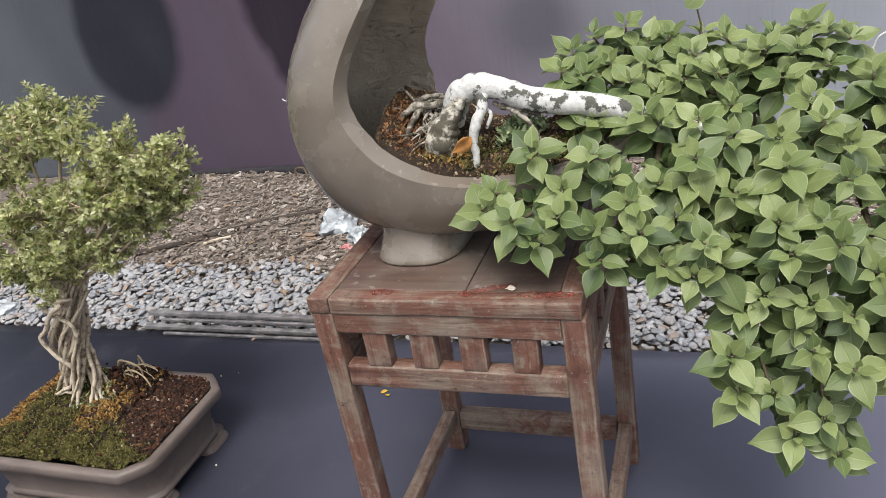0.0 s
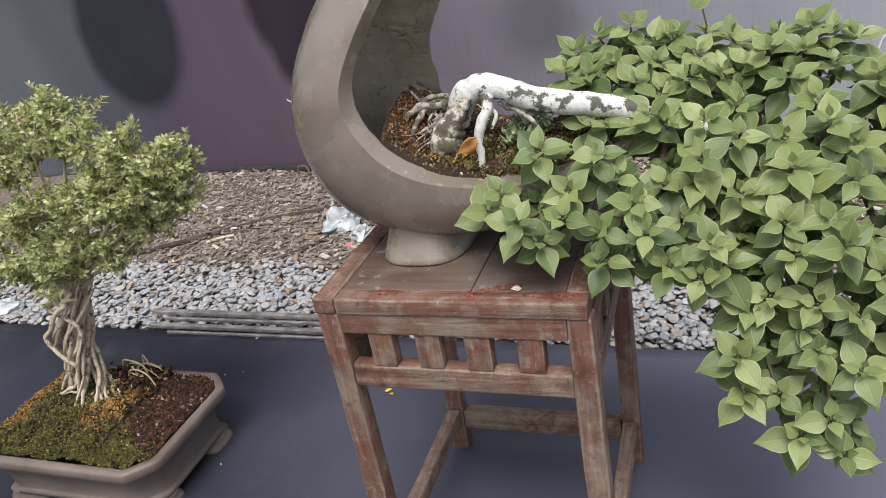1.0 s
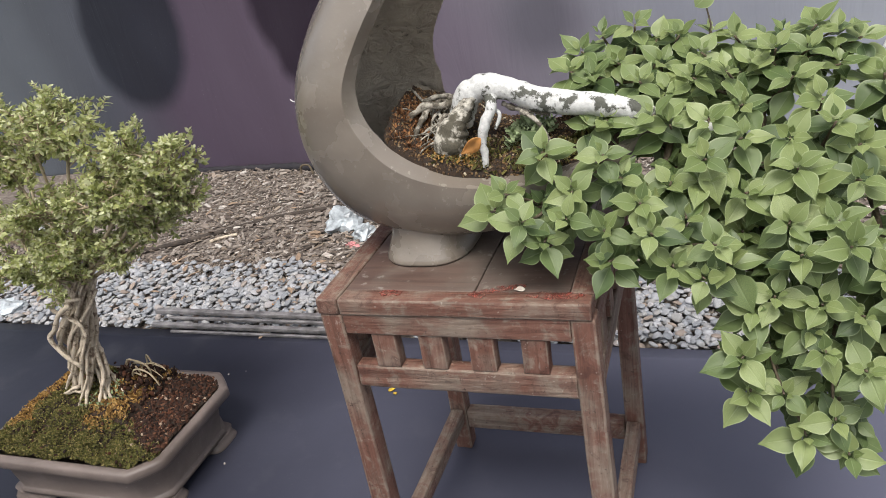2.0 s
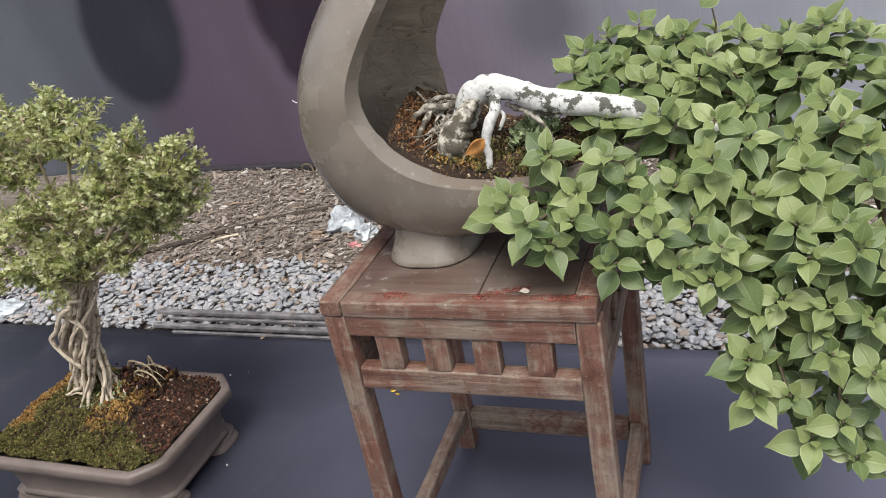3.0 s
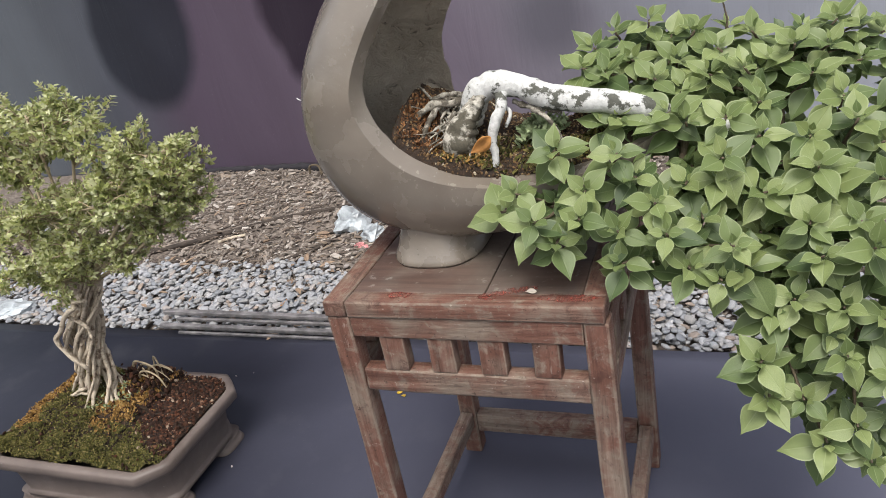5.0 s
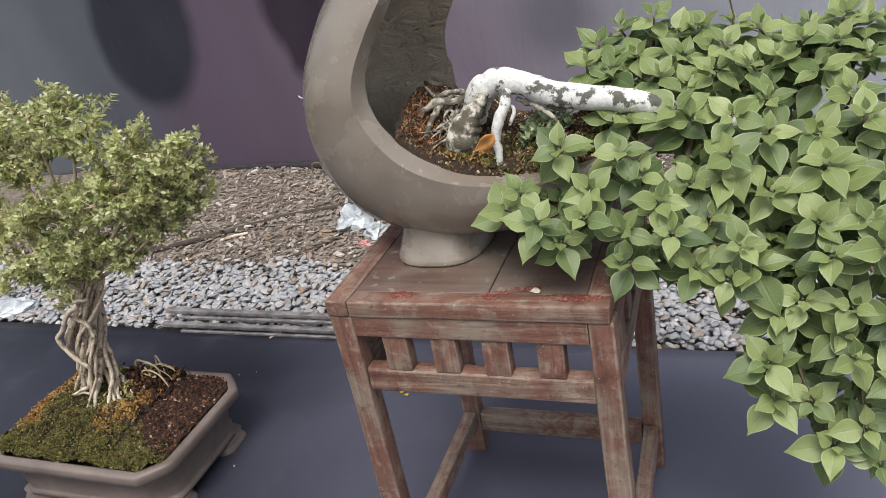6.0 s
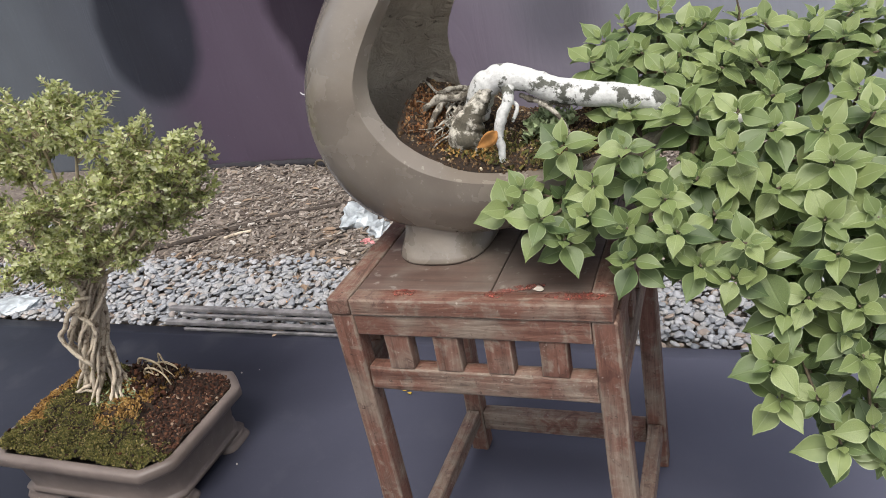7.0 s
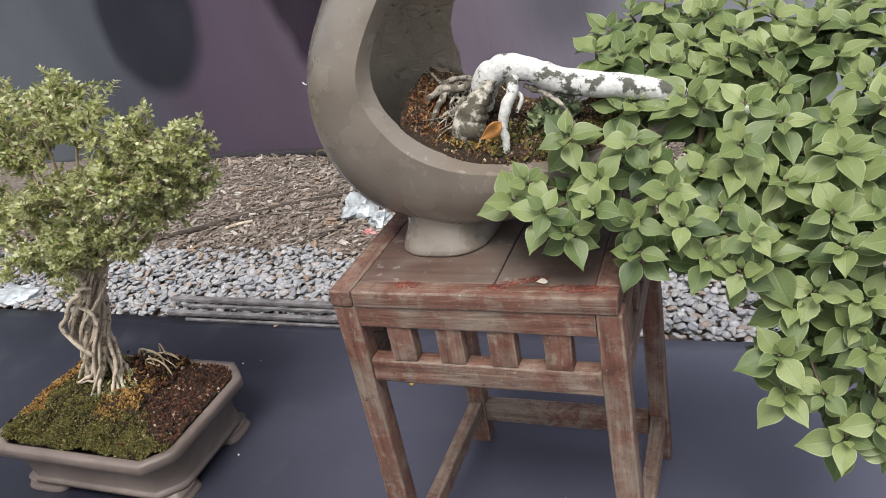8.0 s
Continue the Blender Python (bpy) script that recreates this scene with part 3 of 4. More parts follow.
def scatter(name, mat, n, place, build, parent, label):
    acc = ([], [])
    for _ in range(n):
        build(acc, place())
    ob = tagged(massed(name, acc, mat), label, kind="stuff")
    return seat(ob, parent)


def on_soil(x0, x1, y0, y1):
    def f():
        while True:
            x, y = rnd(x0, x1), rnd(y0, y1)
            if abs(y) < soil_half(x) - 0.002:
                return (x, y, soil_z(x, y))
    return f


scatter("moss", MOSS_RUST, 260, on_soil(-0.10, -0.045, -0.115, -0.01), lambda b, p: tuft(b, p, 0.006, 4, 0.006), crescent, "rust-brown moss")
scatter("moss", MOSS_GOLD, 130, on_soil(-0.05, 0.03, -0.118, -0.07), lambda b, p: tuft(b, p, 0.006, 4, 0.006), crescent, "golden brown moss")
scatter("moss", MOSS, 340, on_soil(-0.03, 0.2, -0.122, -0.06), lambda b, p: tuft(b, p, 0.007, 4, 0.006), crescent, "olive moss")
scatter("lichen", LICHEN, 90, on_soil(0.075, 0.135, -0.085, -0.03), lambda b, p: tuft(b, (p[0], p[1], p[2] + rnd(0, 0.03)), 0.010, 5, 0.008), crescent, "pale grey-green lichen")
scatter("grit", GRIT, 6500, on_soil(-0.102, 0.21, -0.14, 0.11), lambda b, p: crumbs(b, p, rnd(0.001, 0.0029)), crescent, "crumbs of soil")


# ---- leaning bonsai in the crescent pot ----
LEAF_T = (0.0, 0.06, 0.2, 0.36, 0.5, 0.64, 0.78, 0.9, 1.0)
LEAF_W = (0.05, 0.34, 0.84, 1.0, 0.94, 0.74, 0.42, 0.14, 0.0)


def leaf_mesh(name, length, width, fold, droop, mat, nu=8, nv=4, into=None, m=None, slot=0):
    """An ovate pointed leaf from the origin along +x, face up; into a bmesh or as shared mesh data."""
    bm = into if into is not None else bmesh.new()
    uv = bm.loops.layers.uv.verify()
    g = []
    for i in range(nu + 1):
        t = i / nu
        w = width * 0.5 * float(np.interp(t, LEAF_T, LEAF_W))
        row = []
        for j in range(nv + 1):
            s = 2 * j / nv - 1
            co = Vector((length * t, w * s, fold * w * abs(s) ** 1.3 - droop * length * t * t + 0.02 * length * math.sin(7 * t + 2 * s) * abs(s)))
            v = bm.verts.new(m @ co if m is not None else co)
            row.append((v, ((s + 1) / 2, t)))
        g.append(row)
    for i in range(nu):
        for j in range(nv):
            q = [g[i][j], g[i + 1][j], g[i + 1][j + 1], g[i][j + 1]]
            f = bm.faces.new([a[0] for a in q])
            f.smooth = True
            f.material_index = slot
            for lp, a in zip(f.loops, q):
                lp[uv].uv = a[1]
    if into is None:
        me = bpy.data.meshes.new(name)
        bm.to_mesh(me)
        bm.free()
        me.materials.append(mat)
        return me


LEAF_KINDS, LEAF_KINDS_NEW = [[leaf_mesh("leaf", 1.0, rnd(0.62, 0.76), rnd(0.08, 0.3), rnd(0.08, 0.32), mt) for _ in range(8)] for mt in (LEAF, LEAF_NEW)]
# shoots that end the boughs of the leaning bonsai: place, and how far they turn outwards
SHOOTS = []

leaning_bonsai = empty("leaning_bonsai", (0.03, -0.04, 0.86), "cascading bonsai with whitewashed trunk and light green leaves", "bonsai tree")
TRUNK = [(0.0, -0.056, 0.885, 0.016), (0.008, -0.062, 0.912, 0.020), (0.024, -0.066, 0.934, 0.0205), (0.052, -0.07, 0.943, 0.0175), (0.087, -0.07, 0.935, 0.0165), (0.122, -0.07, 0.919, 0.0185), (0.17, -0.07, 0.909, 0.0175), (0.216, -0.07, 0.903, 0.016), (0.26, -0.06, 0.888, 0.014), (0.33, -0.02, 0.85, 0.010), (0.44, 0.0, 0.81, 0.007), (0.56, 0.0, 0.77, 0.005)]
bm = bmesh.new()
tube(bm, spline(TRUNK, 110), 22, 0.2)
seat(part("trunk", bm, BARK_WHITE, None, "whitewashed bark with dark lichen patches"), leaning_bonsai)
bm = bmesh.new()
tube(bm, spline([(-0.018, -0.09, 0.840, 0.014), (-0.016, -0.092, 0.858, 0.023), (-0.007, -0.088, 0.880, 0.0225), (0.012, -0.082, 0.910, 0.014), (0.03, -0.078, 0.934, 0.008)], 44), 20, 0.28, 3)
seat(part("trunk_base", bm, BARK_OLD, None, "swollen lichened grey base"), leaning_bonsai)
ROOTS = [
    [(0.058, -0.085, 0.93, 0.009), (0.060, -0.098, 0.917, 0.0085), (0.051, -0.105, 0.898, 0.008), (0.044, -0.107, 0.874, 0.007), (0.045, -0.108, 0.848, 0.006), (0.042, -0.109, 0.822, 0.006)],
    [(0.055, -0.085, 0.915, 0.003), (0.07, -0.09, 0.905, 0.003), (0.062, -0.095, 0.885, 0.003)],
    [(0.0, -0.06, 0.922, 0.006), (-0.028, -0.058, 0.915, 0.0055), (-0.054, -0.06, 0.917, 0.006), (-0.078, -0.066, 0.904, 0.0045), (-0.094, -0.075, 0.884, 0.0045), (-0.098, -0.08, 0.868, 0.003)],
    [(0.0, -0.05, 0.92, 0.006), (-0.02, -0.03, 0.92, 0.0045), (-0.045, -0.02, 0.92, 0.004), (-0.07, -0.03, 0.915, 0.004)],
    ]
ROOTS += [
    [(-0.05, -0.06, 0.912, 0.005), (-0.062, -0.08, 0.892, 0.0045), (-0.070, -0.095, 0.875, 0.0035), (-0.08, -0.105, 0.862, 0.0025)],
    [(-0.02, -0.07, 0.905, 0.004), (-0.028, -0.09, 0.885, 0.003), (-0.02, -0.10, 0.868, 0.003)],
    [(0.02, -0.085, 0.93, 0.0035), (0.002, -0.088, 0.915, 0.003), (-0.002, -0.098, 0.892, 0.003), (0.0, -0.10, 0.872, 0.002)],
    [(0.10, -0.08, 0.905, 0.004), (0.125, -0.09, 0.89, 0.003), (0.14, -0.095, 0.862, 0.003)],
    [(0.07, -0.07, 0.915, 0.004), (0.10, -0.075, 0.905, 0.004), (0.14, -0.07, 0.895, 0.003)]]
for k in range(28):
    x, y = rnd(-0.05, 0.0), rnd(-0.09, -0.02)
    ex, ey = rnd(-0.10, 0.01), rnd(-0.115, 0.0)
    mx, my = (x + ex) / 2 + rnd(-.012, .012), (y + ey) / 2 + rnd(-.012, .012)
    r = rnd(0.0009, 0.0023)
    ROOTS.append([(x, y, soil_z(x, y) + 0.025, r), (mx, my, soil_z(mx, my) + rnd(0.008, 0.02), r), (ex, ey, soil_z(ex, ey) + 0.004, r * 0.7), (ex - 0.008, ey - 0.006, soil_z(ex, ey) - 0.006, r * 0.5)])
for k, r in enumerate(ROOTS):
    bm = bmesh.new()
    tube(bm, spline(r, 30), 9, 0.3 if k < 2 else 0.6, k)
    seat(part("root", bm, BARK_WHITE if k < 2 else BARK_FINE), leaning_bonsai)
SPINE = spline(TRUNK, 60)
crown, twigs = bmesh.new(), bmesh.new()


def bough(face, tips):
    """A limb from the trunk with a shoot at every tip; face: 0 looks up, 1 looks outwards."""
    pts = [Vector(p) for p in tips]
    c = sum(pts, Vector()) / len(pts) + Vector((0, 0.05, -0.03))
    near = min([q for q in SPINE if q[0] > 0.3], key=lambda q: (Vector(q[:3]) - c).length + 0.3 * max(0, q[0] - c.x))
    a = Vector(near[:3])
    mid = a.lerp(c, 0.5) + Vector((0, 0.02, 0.01))
    bm = bmesh.new()
    line = spline([(*a, min(near[3], 0.007)), (*mid, 0.005), (*c, 0.003)], 12)
    tube(bm, line, 7, 0.4, c.x)
    seat(part("limb", bm, BARK_TWIG), leaning_bonsai)
    for p in pts:
        root = Vector(min(line[4:], key=lambda q: (Vector(q[:3]) - p).length)[:3])
        elbow = root.lerp(p, 0.6) + Vector((0, 0.02, -0.012))
        tube(twigs, spline([(*root, 0.003), (*elbow, 0.0024), (*p, 0.0016)], 8), 5)
        axis = Vector((rnd(-0.2, 0.28), -face + rnd(-0.18, 0.18), 1.05 - 0.55 * face + rnd(-0.12, 0.12))).normalized()
        SHOOTS.append((p, axis, rnd(0.84, 1.04) * (0.94 if face == 0.62 else 1.0 if face == 0.68 else 1.0), True))
        # older growth further down the same twig
        for _ in range(3):
            back = p + (root - p).normalized() * rnd(0.02, 0.05) + Vector((rnd(-0.028, 0.028), rnd(0.01, 0.05), rnd(-0.03, 0.012)))
            SHOOTS.append((back, (axis + Vector((rnd(-.5, .5), rnd(-.3, .3), rnd(-.3, .2)))).normalized(), rnd(0.65, 0.9), False))


bough(0.45, [
    (0.161, 0.00, 0.936), (0.172, 0.05, 0.953), (0.194, 0.00, 0.927), (0.197, 0.10, 0.965), (0.226, 0.05, 0.931), (0.249, 0.10, 0.977), (0.261, 0.00, 0.913), (0.281, 0.10, 0.951), (0.291, 0.05, 0.925), (0.300, 0.00, 0.897), (0.314, 0.10, 0.953)])
bough(0.45, [
    (0.335, 0.00, 0.913), (0.346, 0.05, 0.936), (0.380, 0.00, 0.919), (0.393, 0.10, 0.945), (0.418, 0.05, 0.913), (0.447, 0.05, 0.932), (0.466, 0.00, 0.904), (0.491, 0.05, 0.928), (0.504, 0.10, 0.950), (0.531, 0.05, 0.903), (0.564, 0.10, 0.927)])
bough(0.55, [
    (0.200, -0.08, 0.876), (0.220, -0.08, 0.883), (0.285, -0.08, 0.886), (0.306, -0.13, 0.802), (0.306, -0.08, 0.871), (0.328, -0.17, 0.770), (0.346, -0.13, 0.805), (0.353, -0.13, 0.837), (0.357, -0.08, 0.873), (0.399, -0.08, 0.847), (0.401, -0.03, 0.878)])
bough(0.55, [
    (0.402, -0.13, 0.787), (0.453, -0.17, 0.760), (0.458, -0.08, 0.844), (0.464, -0.13, 0.820), (0.478, -0.13, 0.792), (0.501, -0.03, 0.879), (0.510, -0.17, 0.763), (0.512, -0.08, 0.863), (0.538, -0.13, 0.801), (0.543, -0.08, 0.831)])
bough(0.62, [
    (0.071, -0.19, 0.796), (0.091, -0.19, 0.821), (0.118, -0.22, 0.792), (0.142, -0.16, 0.869), (0.146, -0.22, 0.762), (0.179, -0.22, 0.795), (0.184, -0.19, 0.822), (0.224, -0.16, 0.861)])
bough(0.62, [
    (0.226, -0.22, 0.778), (0.230, -0.22, 0.732), (0.244, -0.16, 0.828), (0.271, -0.19, 0.803), (0.286, -0.22, 0.773), (0.313, -0.22, 0.724), (0.351, -0.22, 0.707), (0.365, -0.22, 0.756)])
bough(0.68, [
    (0.380, -0.20, 0.719), (0.397, -0.23, 0.592), (0.408, -0.23, 0.538), (0.411, -0.20, 0.648), (0.437, -0.20, 0.670), (0.450, -0.23, 0.536), (0.467, -0.20, 0.731), (0.48, -0.23, 0.468)])
bough(0.68, [
    (0.482, -0.20, 0.620), (0.493, -0.20, 0.659), (0.496, -0.23, 0.606), (0.514, -0.23, 0.498), (0.522, -0.20, 0.743), (0.534, -0.23, 0.44), (0.542, -0.20, 0.643), (0.545, -0.23, 0.579)])
bough(0.6, [(0.33, -0.12, 0.745), (0.37, -0.10, 0.765), (0.40, -0.12, 0.725), (0.275, -0.12, 0.785), (0.375, -0.10, 0.815), (0.43, -0.10, 0.775), (0.55, -0.12, 0.70), (0.44, -0.14, 0.70)])
bough(0.25, [(0.33, 0.06, 0.90), (0.40, 0.06, 0.90), (0.46, 0.10, 0.94), (0.36, 0.12, 0.95), (0.53, 0.10, 0.94), (0.25, 0.06, 0.90)])
bough(0.5, [(rnd(0.58, 0.70), rnd(-0.1, 0.1), rnd(0.72, 0.92)) for _ in range(16)])
bough(0.7, [(rnd(0.57, 0.68), rnd(-0.22, -0.08), rnd(0.52, 0.72)) for _ in range(12)])

singles = []
# one tall shoot stands clear of the rest
tube(twigs, [(0.355, 0.10, 0.93, 0.002), (0.36, 0.10, 0.965, 0.0016), (0.352, 0.09, 1.0, 0.0012)], 5)
leaf_mesh("", 1.0, 0.74, 0.15, 0.05, LEAVES_NEW, 8, 4, crown, Matrix.Translation((0.338, 0.09, 0.995)) @ pose(0, 0, 0, 62, -38, 10) @ Matrix.Diagonal((0.042, 0.042, 0.042, 1)), 1)
for p, axis, size, tip in sorted(SHOOTS, key=lambda q: q[0].y - 0.4 * q[0].z):
    base = axis.to_track_quat("Z", "Y").to_matrix().to_4x4()
    spin = rnd(0, 360)
    # opposite pairs, each turned against the one below
    pairs = ((0.006, 2, 0.017, 62), (0.003, 2, 0.031, 40), (-0.002, 2, 0.043, 17), (-0.010, 2, 0.050, 0), (-0.024, 2, 0.050, -16)) if tip else ((0.0, 2, 0.036, 25), (-0.010, 2, 0.046, 0), (-0.024, 2, 0.048, -22))
    for h, n, ln, tilt in pairs:
        spin += 90 + rnd(-16, 16)
        for k in range(n):
            if random.random() < 0.06:
                continue
            ln2 = ln * size * rnd(0.82, 1.14)
            m = Matrix.Translation(p + axis * h) @ base @ pose(0, 0, 0, 0, 0, spin + 360 * k / n + rnd(-14, 14)) @ pose(0.004, 0, 0, rnd(-14, 14), -tilt + rnd(-12, 12), 0) @ Matrix.Diagonal((ln2, ln2, ln2, 1))
            young = tip and (tilt > 10 or random.random() < 0.5)
            if len(singles) < 300 and tip and p.y < -0.12 and tilt < 60 and random.random() < 0.9:
                singles.append((m, young))
            else:
                leaf_mesh("", 1.0, rnd(0.6, 0.74), rnd(0.05, 0.35), rnd(0.0, 0.28), LEAVES, 8, 4, crown, m, 1 if young else 0)
seat(tagged(part("twig_work", twigs, BARK_TWIG), kind="stuff"), leaning_bonsai)
crown_ob = part("crown", crown, [LEAVES, LEAVES_NEW])
tagged(crown_ob, "dense light green pointed leaves in rosettes", kind="stuff")
seat(crown_ob, leaning_bonsai)

# ---- small-leaved bonsai in the tray pot on the ground sheet ----
tray = empty("tray_pot", (-1.10, 0.045, 0.0), "rectangular grey-mauve stoneware bonsai tray with cloud feet", "pot")
PX0, PX1, PY0, PY1 = -1.347, -0.806, -0.168, 0.221


def cut_rect(inset, cut, z):
    x0, x1, y0, y1 = PX0 + inset, PX1 - inset, PY0 + inset, PY1 - inset
    pts = []
    for cx, cy, a0 in ((x1, y0, -90), (x1, y1, 0), (x0, y1, 90), (x0, y0, 180)):
        sx, sy = (1 if cx == x1 else -1), (1 if cy == y1 else -1)
        for k in range(7):
            a = radians(a0 + 15 * k)
            # corners rounded with a flattened cut
            f = k / 6
            b0, b1 = radians(a0), radians(a0 + 90)
            ux = 0.15 * math.cos(a) + 0.85 * ((1 - f) * math.cos(b0) + f * math.cos(b1))
            uy = 0.15 * math.sin(a) + 0.85 * ((1 - f) * math.sin(b0) + f * math.sin(b1))
            pts.append((cx - sx * cut + cut * ux, cy - sy * cut + cut * uy, z))
    return pts


def lofted(rows):
    bm = bmesh.new()
    rings = [[bm.verts.new((p[0], p[1], p[2])) for p in row] for row in rows]
    n = len(rings[0])
    for a, b in zip(rings, rings[1:]):
        for k in range(n):
            bm.faces.new((a[k], a[(k + 1) % n], b[(k + 1) % n], b[k]))
    return bm, rings


bm, rings = lofted([cut_rect(i, c, z) for i, c, z in (
    (0.075, 0.03, 0.022), (0.044, 0.045, 0.024), (0.034, 0.05, 0.030), (0.032, 0.05, 0.042), (0.037, 0.05, 0.046), (0.039, 0.05, 0.050), (0.033, 0.052, 0.085), (0.027, 0.055, 0.126), (0.022, 0.055, 0.134),
    (0.003, 0.058, 0.138), (0.0, 0.059, 0.142), (0.0, 0.059, 0.160), (0.003, 0.057, 0.166), (0.018, 0.050, 0.167), (0.023, 0.048, 0.164), (0.026, 0.046, 0.150), (0.045, 0.045, 0.07))])
bm.faces.new(rings[0][::-1])
bm.faces.new(rings[-1])
for v in bm.verts:
    v.co += noise.noise_vector(v.co * 14) * 0.0012
seat(part("tray_body", bm, POT), tray)
for sx, sy in ((0, 0), (1, 0), (0, 1), (1, 1)):
    fx = PX1 - 0.092 if sx else PX0 + 0.092
    fy = PY1 - 0.084 if sy else PY0 + 0.084
    bm, rg = lofted([[(fx + (0.066 * q) * math.copysign(abs(math.cos(t)) ** 0.5, math.cos(t)), fy + (0.052 * q) * math.copysign(abs(math.sin(t)) ** 0.5, math.sin(t)), z) for t in (2 * math.pi * k / 28 for k in range(28))] for q, z in ((0.98, 0.001), (1.0, 0.004), (0.93, 0.012), (0.86, 0.02), (0.9, 0.030))])
    bm.faces.new(rg[0][::-1])
    bm.faces.new(rg[-1])
    seat(part("foot", bm, POT), tray)


def tray_z(x, y):
    u, v = (x - PX0) / (PX1 - PX0), (y - PY0) / (PY1 - PY0)
    rim = min(1, min(u, 1 - u, v, 1 - v) / 0.22)
    mound = 0.03 * math.exp(-((x + 1.15) / 0.13) ** 2 - ((y - 0.06) / 0.11) ** 2)
    d = noise.voronoi((x * 10.5, y * 10.5, 3.1))[0]
    clod = 0.03 * min(1.0, (d[1] - d[0]) / 0.35) ** 0.6 * max(rim, 0) ** 0.8 * (1.0 if x < -0.98 else 0.3)
    return 0.163 + 0.008 * max(rim, 0) ** 0.7 + mound + clod + 0.011 * noise.noise((x * 24, y * 24, 2)) * min(1, rim * 2) + 0.005 * noise.noise((x * 60, y * 60, 5))


def in_tray(x, y, m=0.025):
    return PX0 + m < x < PX1 - m and PY0 + m < y < PY1 - m and min(x - PX0, PX1 - x) + min(y - PY0, PY1 - y) > 0.085


def tray_fn(u, v):
    a, b = u * 2 - 1, v * 2 - 1
    # squeeze the corners in to follow the rounded rim
    k = 1 - 0.10 * abs(a * b) ** 6
    x = (PX0 + PX1) / 2 + a * k * ((PX1 - PX0) / 2 - 0.025)
    y = (PY0 + PY1) / 2 + b * k * ((PY1 - PY0) / 2 - 0.025)
    return (x, y, tray_z(x, y))


seat(sheet("soil", tray_fn, 60, 46, SOIL), tray)


def cracked(x, y):
    d = noise.voronoi((x * 10.5, y * 10.5, 3.1))[0]
    return d[1] - d[0] < 0.05 and x < -0.98 and y > PY0 + 0.07 and x > PX0 + 0.07


def on_tray(test):
    def f():
        while True:
            x, y = rnd(PX0, PX1), rnd(PY0, PY1)
            if in_tray(x, y) and not cracked(x, y) and test(x + 0.05 * noise.noise((x * 16, y * 16, 1)) + random.gauss(0, 0.012), y + 0.05 * noise.noise((x * 16, y * 16, 9)) + random.gauss(0, 0.012)):
                return (x, y, tray_z(x, y))
    return f


def gold(x, y):
    return -1.08 < x < -0.985 and y > -0.05 or x < -1.25 and y > -0.05


def dark(x, y):
    return x > -0.985 and y > -0.07 + 0.9 * (-(x + 0.9))


scatter("moss", MOSS, 7500, on_tray(lambda x, y: not gold(x, y) and not dark(x, y)), lambda b, p: tuft(b, p, 0.0048, 4, 0.006), tray, "olive green moss")
scatter("moss", MOSS, 1500, on_tray(lambda x, y: x < -0.9 and y < PY0 + 0.065), lambda b, p: tuft(b, p, 0.0055, 4, 0.005), tray, "olive green moss along the rim")
scatter("moss", MOSS_GOLD, 2300, on_tray(gold), lambda b, p: tuft(b, p, 0.0065, 4, 0.007), tray, "golden brown moss")
scatter("grit", CRUMB, 2400, on_tray(dark), lambda b, p: crumbs(b, p, rnd(0.0015, 0.0065)), tray, "dark red-brown bark crumbs")
scatter("grit", CRUMB, 250, on_tray(lambda x, y: True), lambda b, p: crumbs(b, (p[0], p[1], p[2] + 0.006), rnd(0.002, 0.005)), tray, "scattered bark crumbs")

scatter("grit", CRUMB, 260, on_tray(lambda x, y: -1.09 < x < -0.97 and 0.09 < y < 0.18), lambda b, p: crumbs(b, (p[0], p[1], p[2] + rnd(0, 0.025)), rnd(0.003, 0.008)), tray, "dark bark pieces under the dead twigs")
scatter("lichen", LICHEN, 60, on_tray(lambda x, y: -1.10 < x < -1.03 and -0.01 < y < 0.10), lambda b, p: tuft(b, p, 0.009, 5, 0.010), tray, "pale grey-green sprigs at the roots")

small_bonsai = empty("root_bonsai", (-1.17, 0.08, 0.16), "bonsai on a braided bundle of pale roots with fine olive leaves", "bonsai tree")
for k in range(30):
    a = 2 * math.pi * k / 30 + rnd(-.3, .3)
    out = rnd(0.45, 1.0)
    foot = Vector((-1.125 + 0.10 * math.cos(a) * out, 0.055 + 0.06 * math.sin(a) * out, 0.0))
    foot.z = tray_z(foot.x, foot.y) - 0.006
    t = rnd(0.02, 0.05)
    knee = Vector((-1.118 + t * math.cos(a + 0.9), 0.06 + t * math.sin(a + 0.9), 0.27 + rnd(-.03, .03)))
    t = rnd(0.02, 0.042)
    waist = Vector((-1.098 + t * math.cos(a + 2.2), 0.055 + t * math.sin(a + 2.2), 0.385 + rnd(-.03, .03)))
    top = Vector((-1.008 + 0.030 * math.cos(a + 3.6), 0.05 + 0.030 * math.sin(a + 3.6), 0.53 + rnd(-.02, .05)))
    r = rnd(0.003, 0.0062)
    bm = bmesh.new()
    turn = [foot.lerp(knee, 0.5), knee.lerp(waist, 0.5), waist.lerp(top, 0.5)]
    turn = [q + Vector((rnd(-1, 1), rnd(-1, 1), 0)) * amp for q, amp in zip(turn, (0.004, 0.010, 0.010))]
    tube(bm, spline([(*foot, r * 0.7), (*turn[0], r * 0.85), (*knee, r), (*turn[1], r * 1.15), (*waist, r), (*turn[2], r), (*top, r * 0.9)], 40), 8, 0.65, k)
    seat(part("root", bm, BARK_ROOT), small_bonsai)
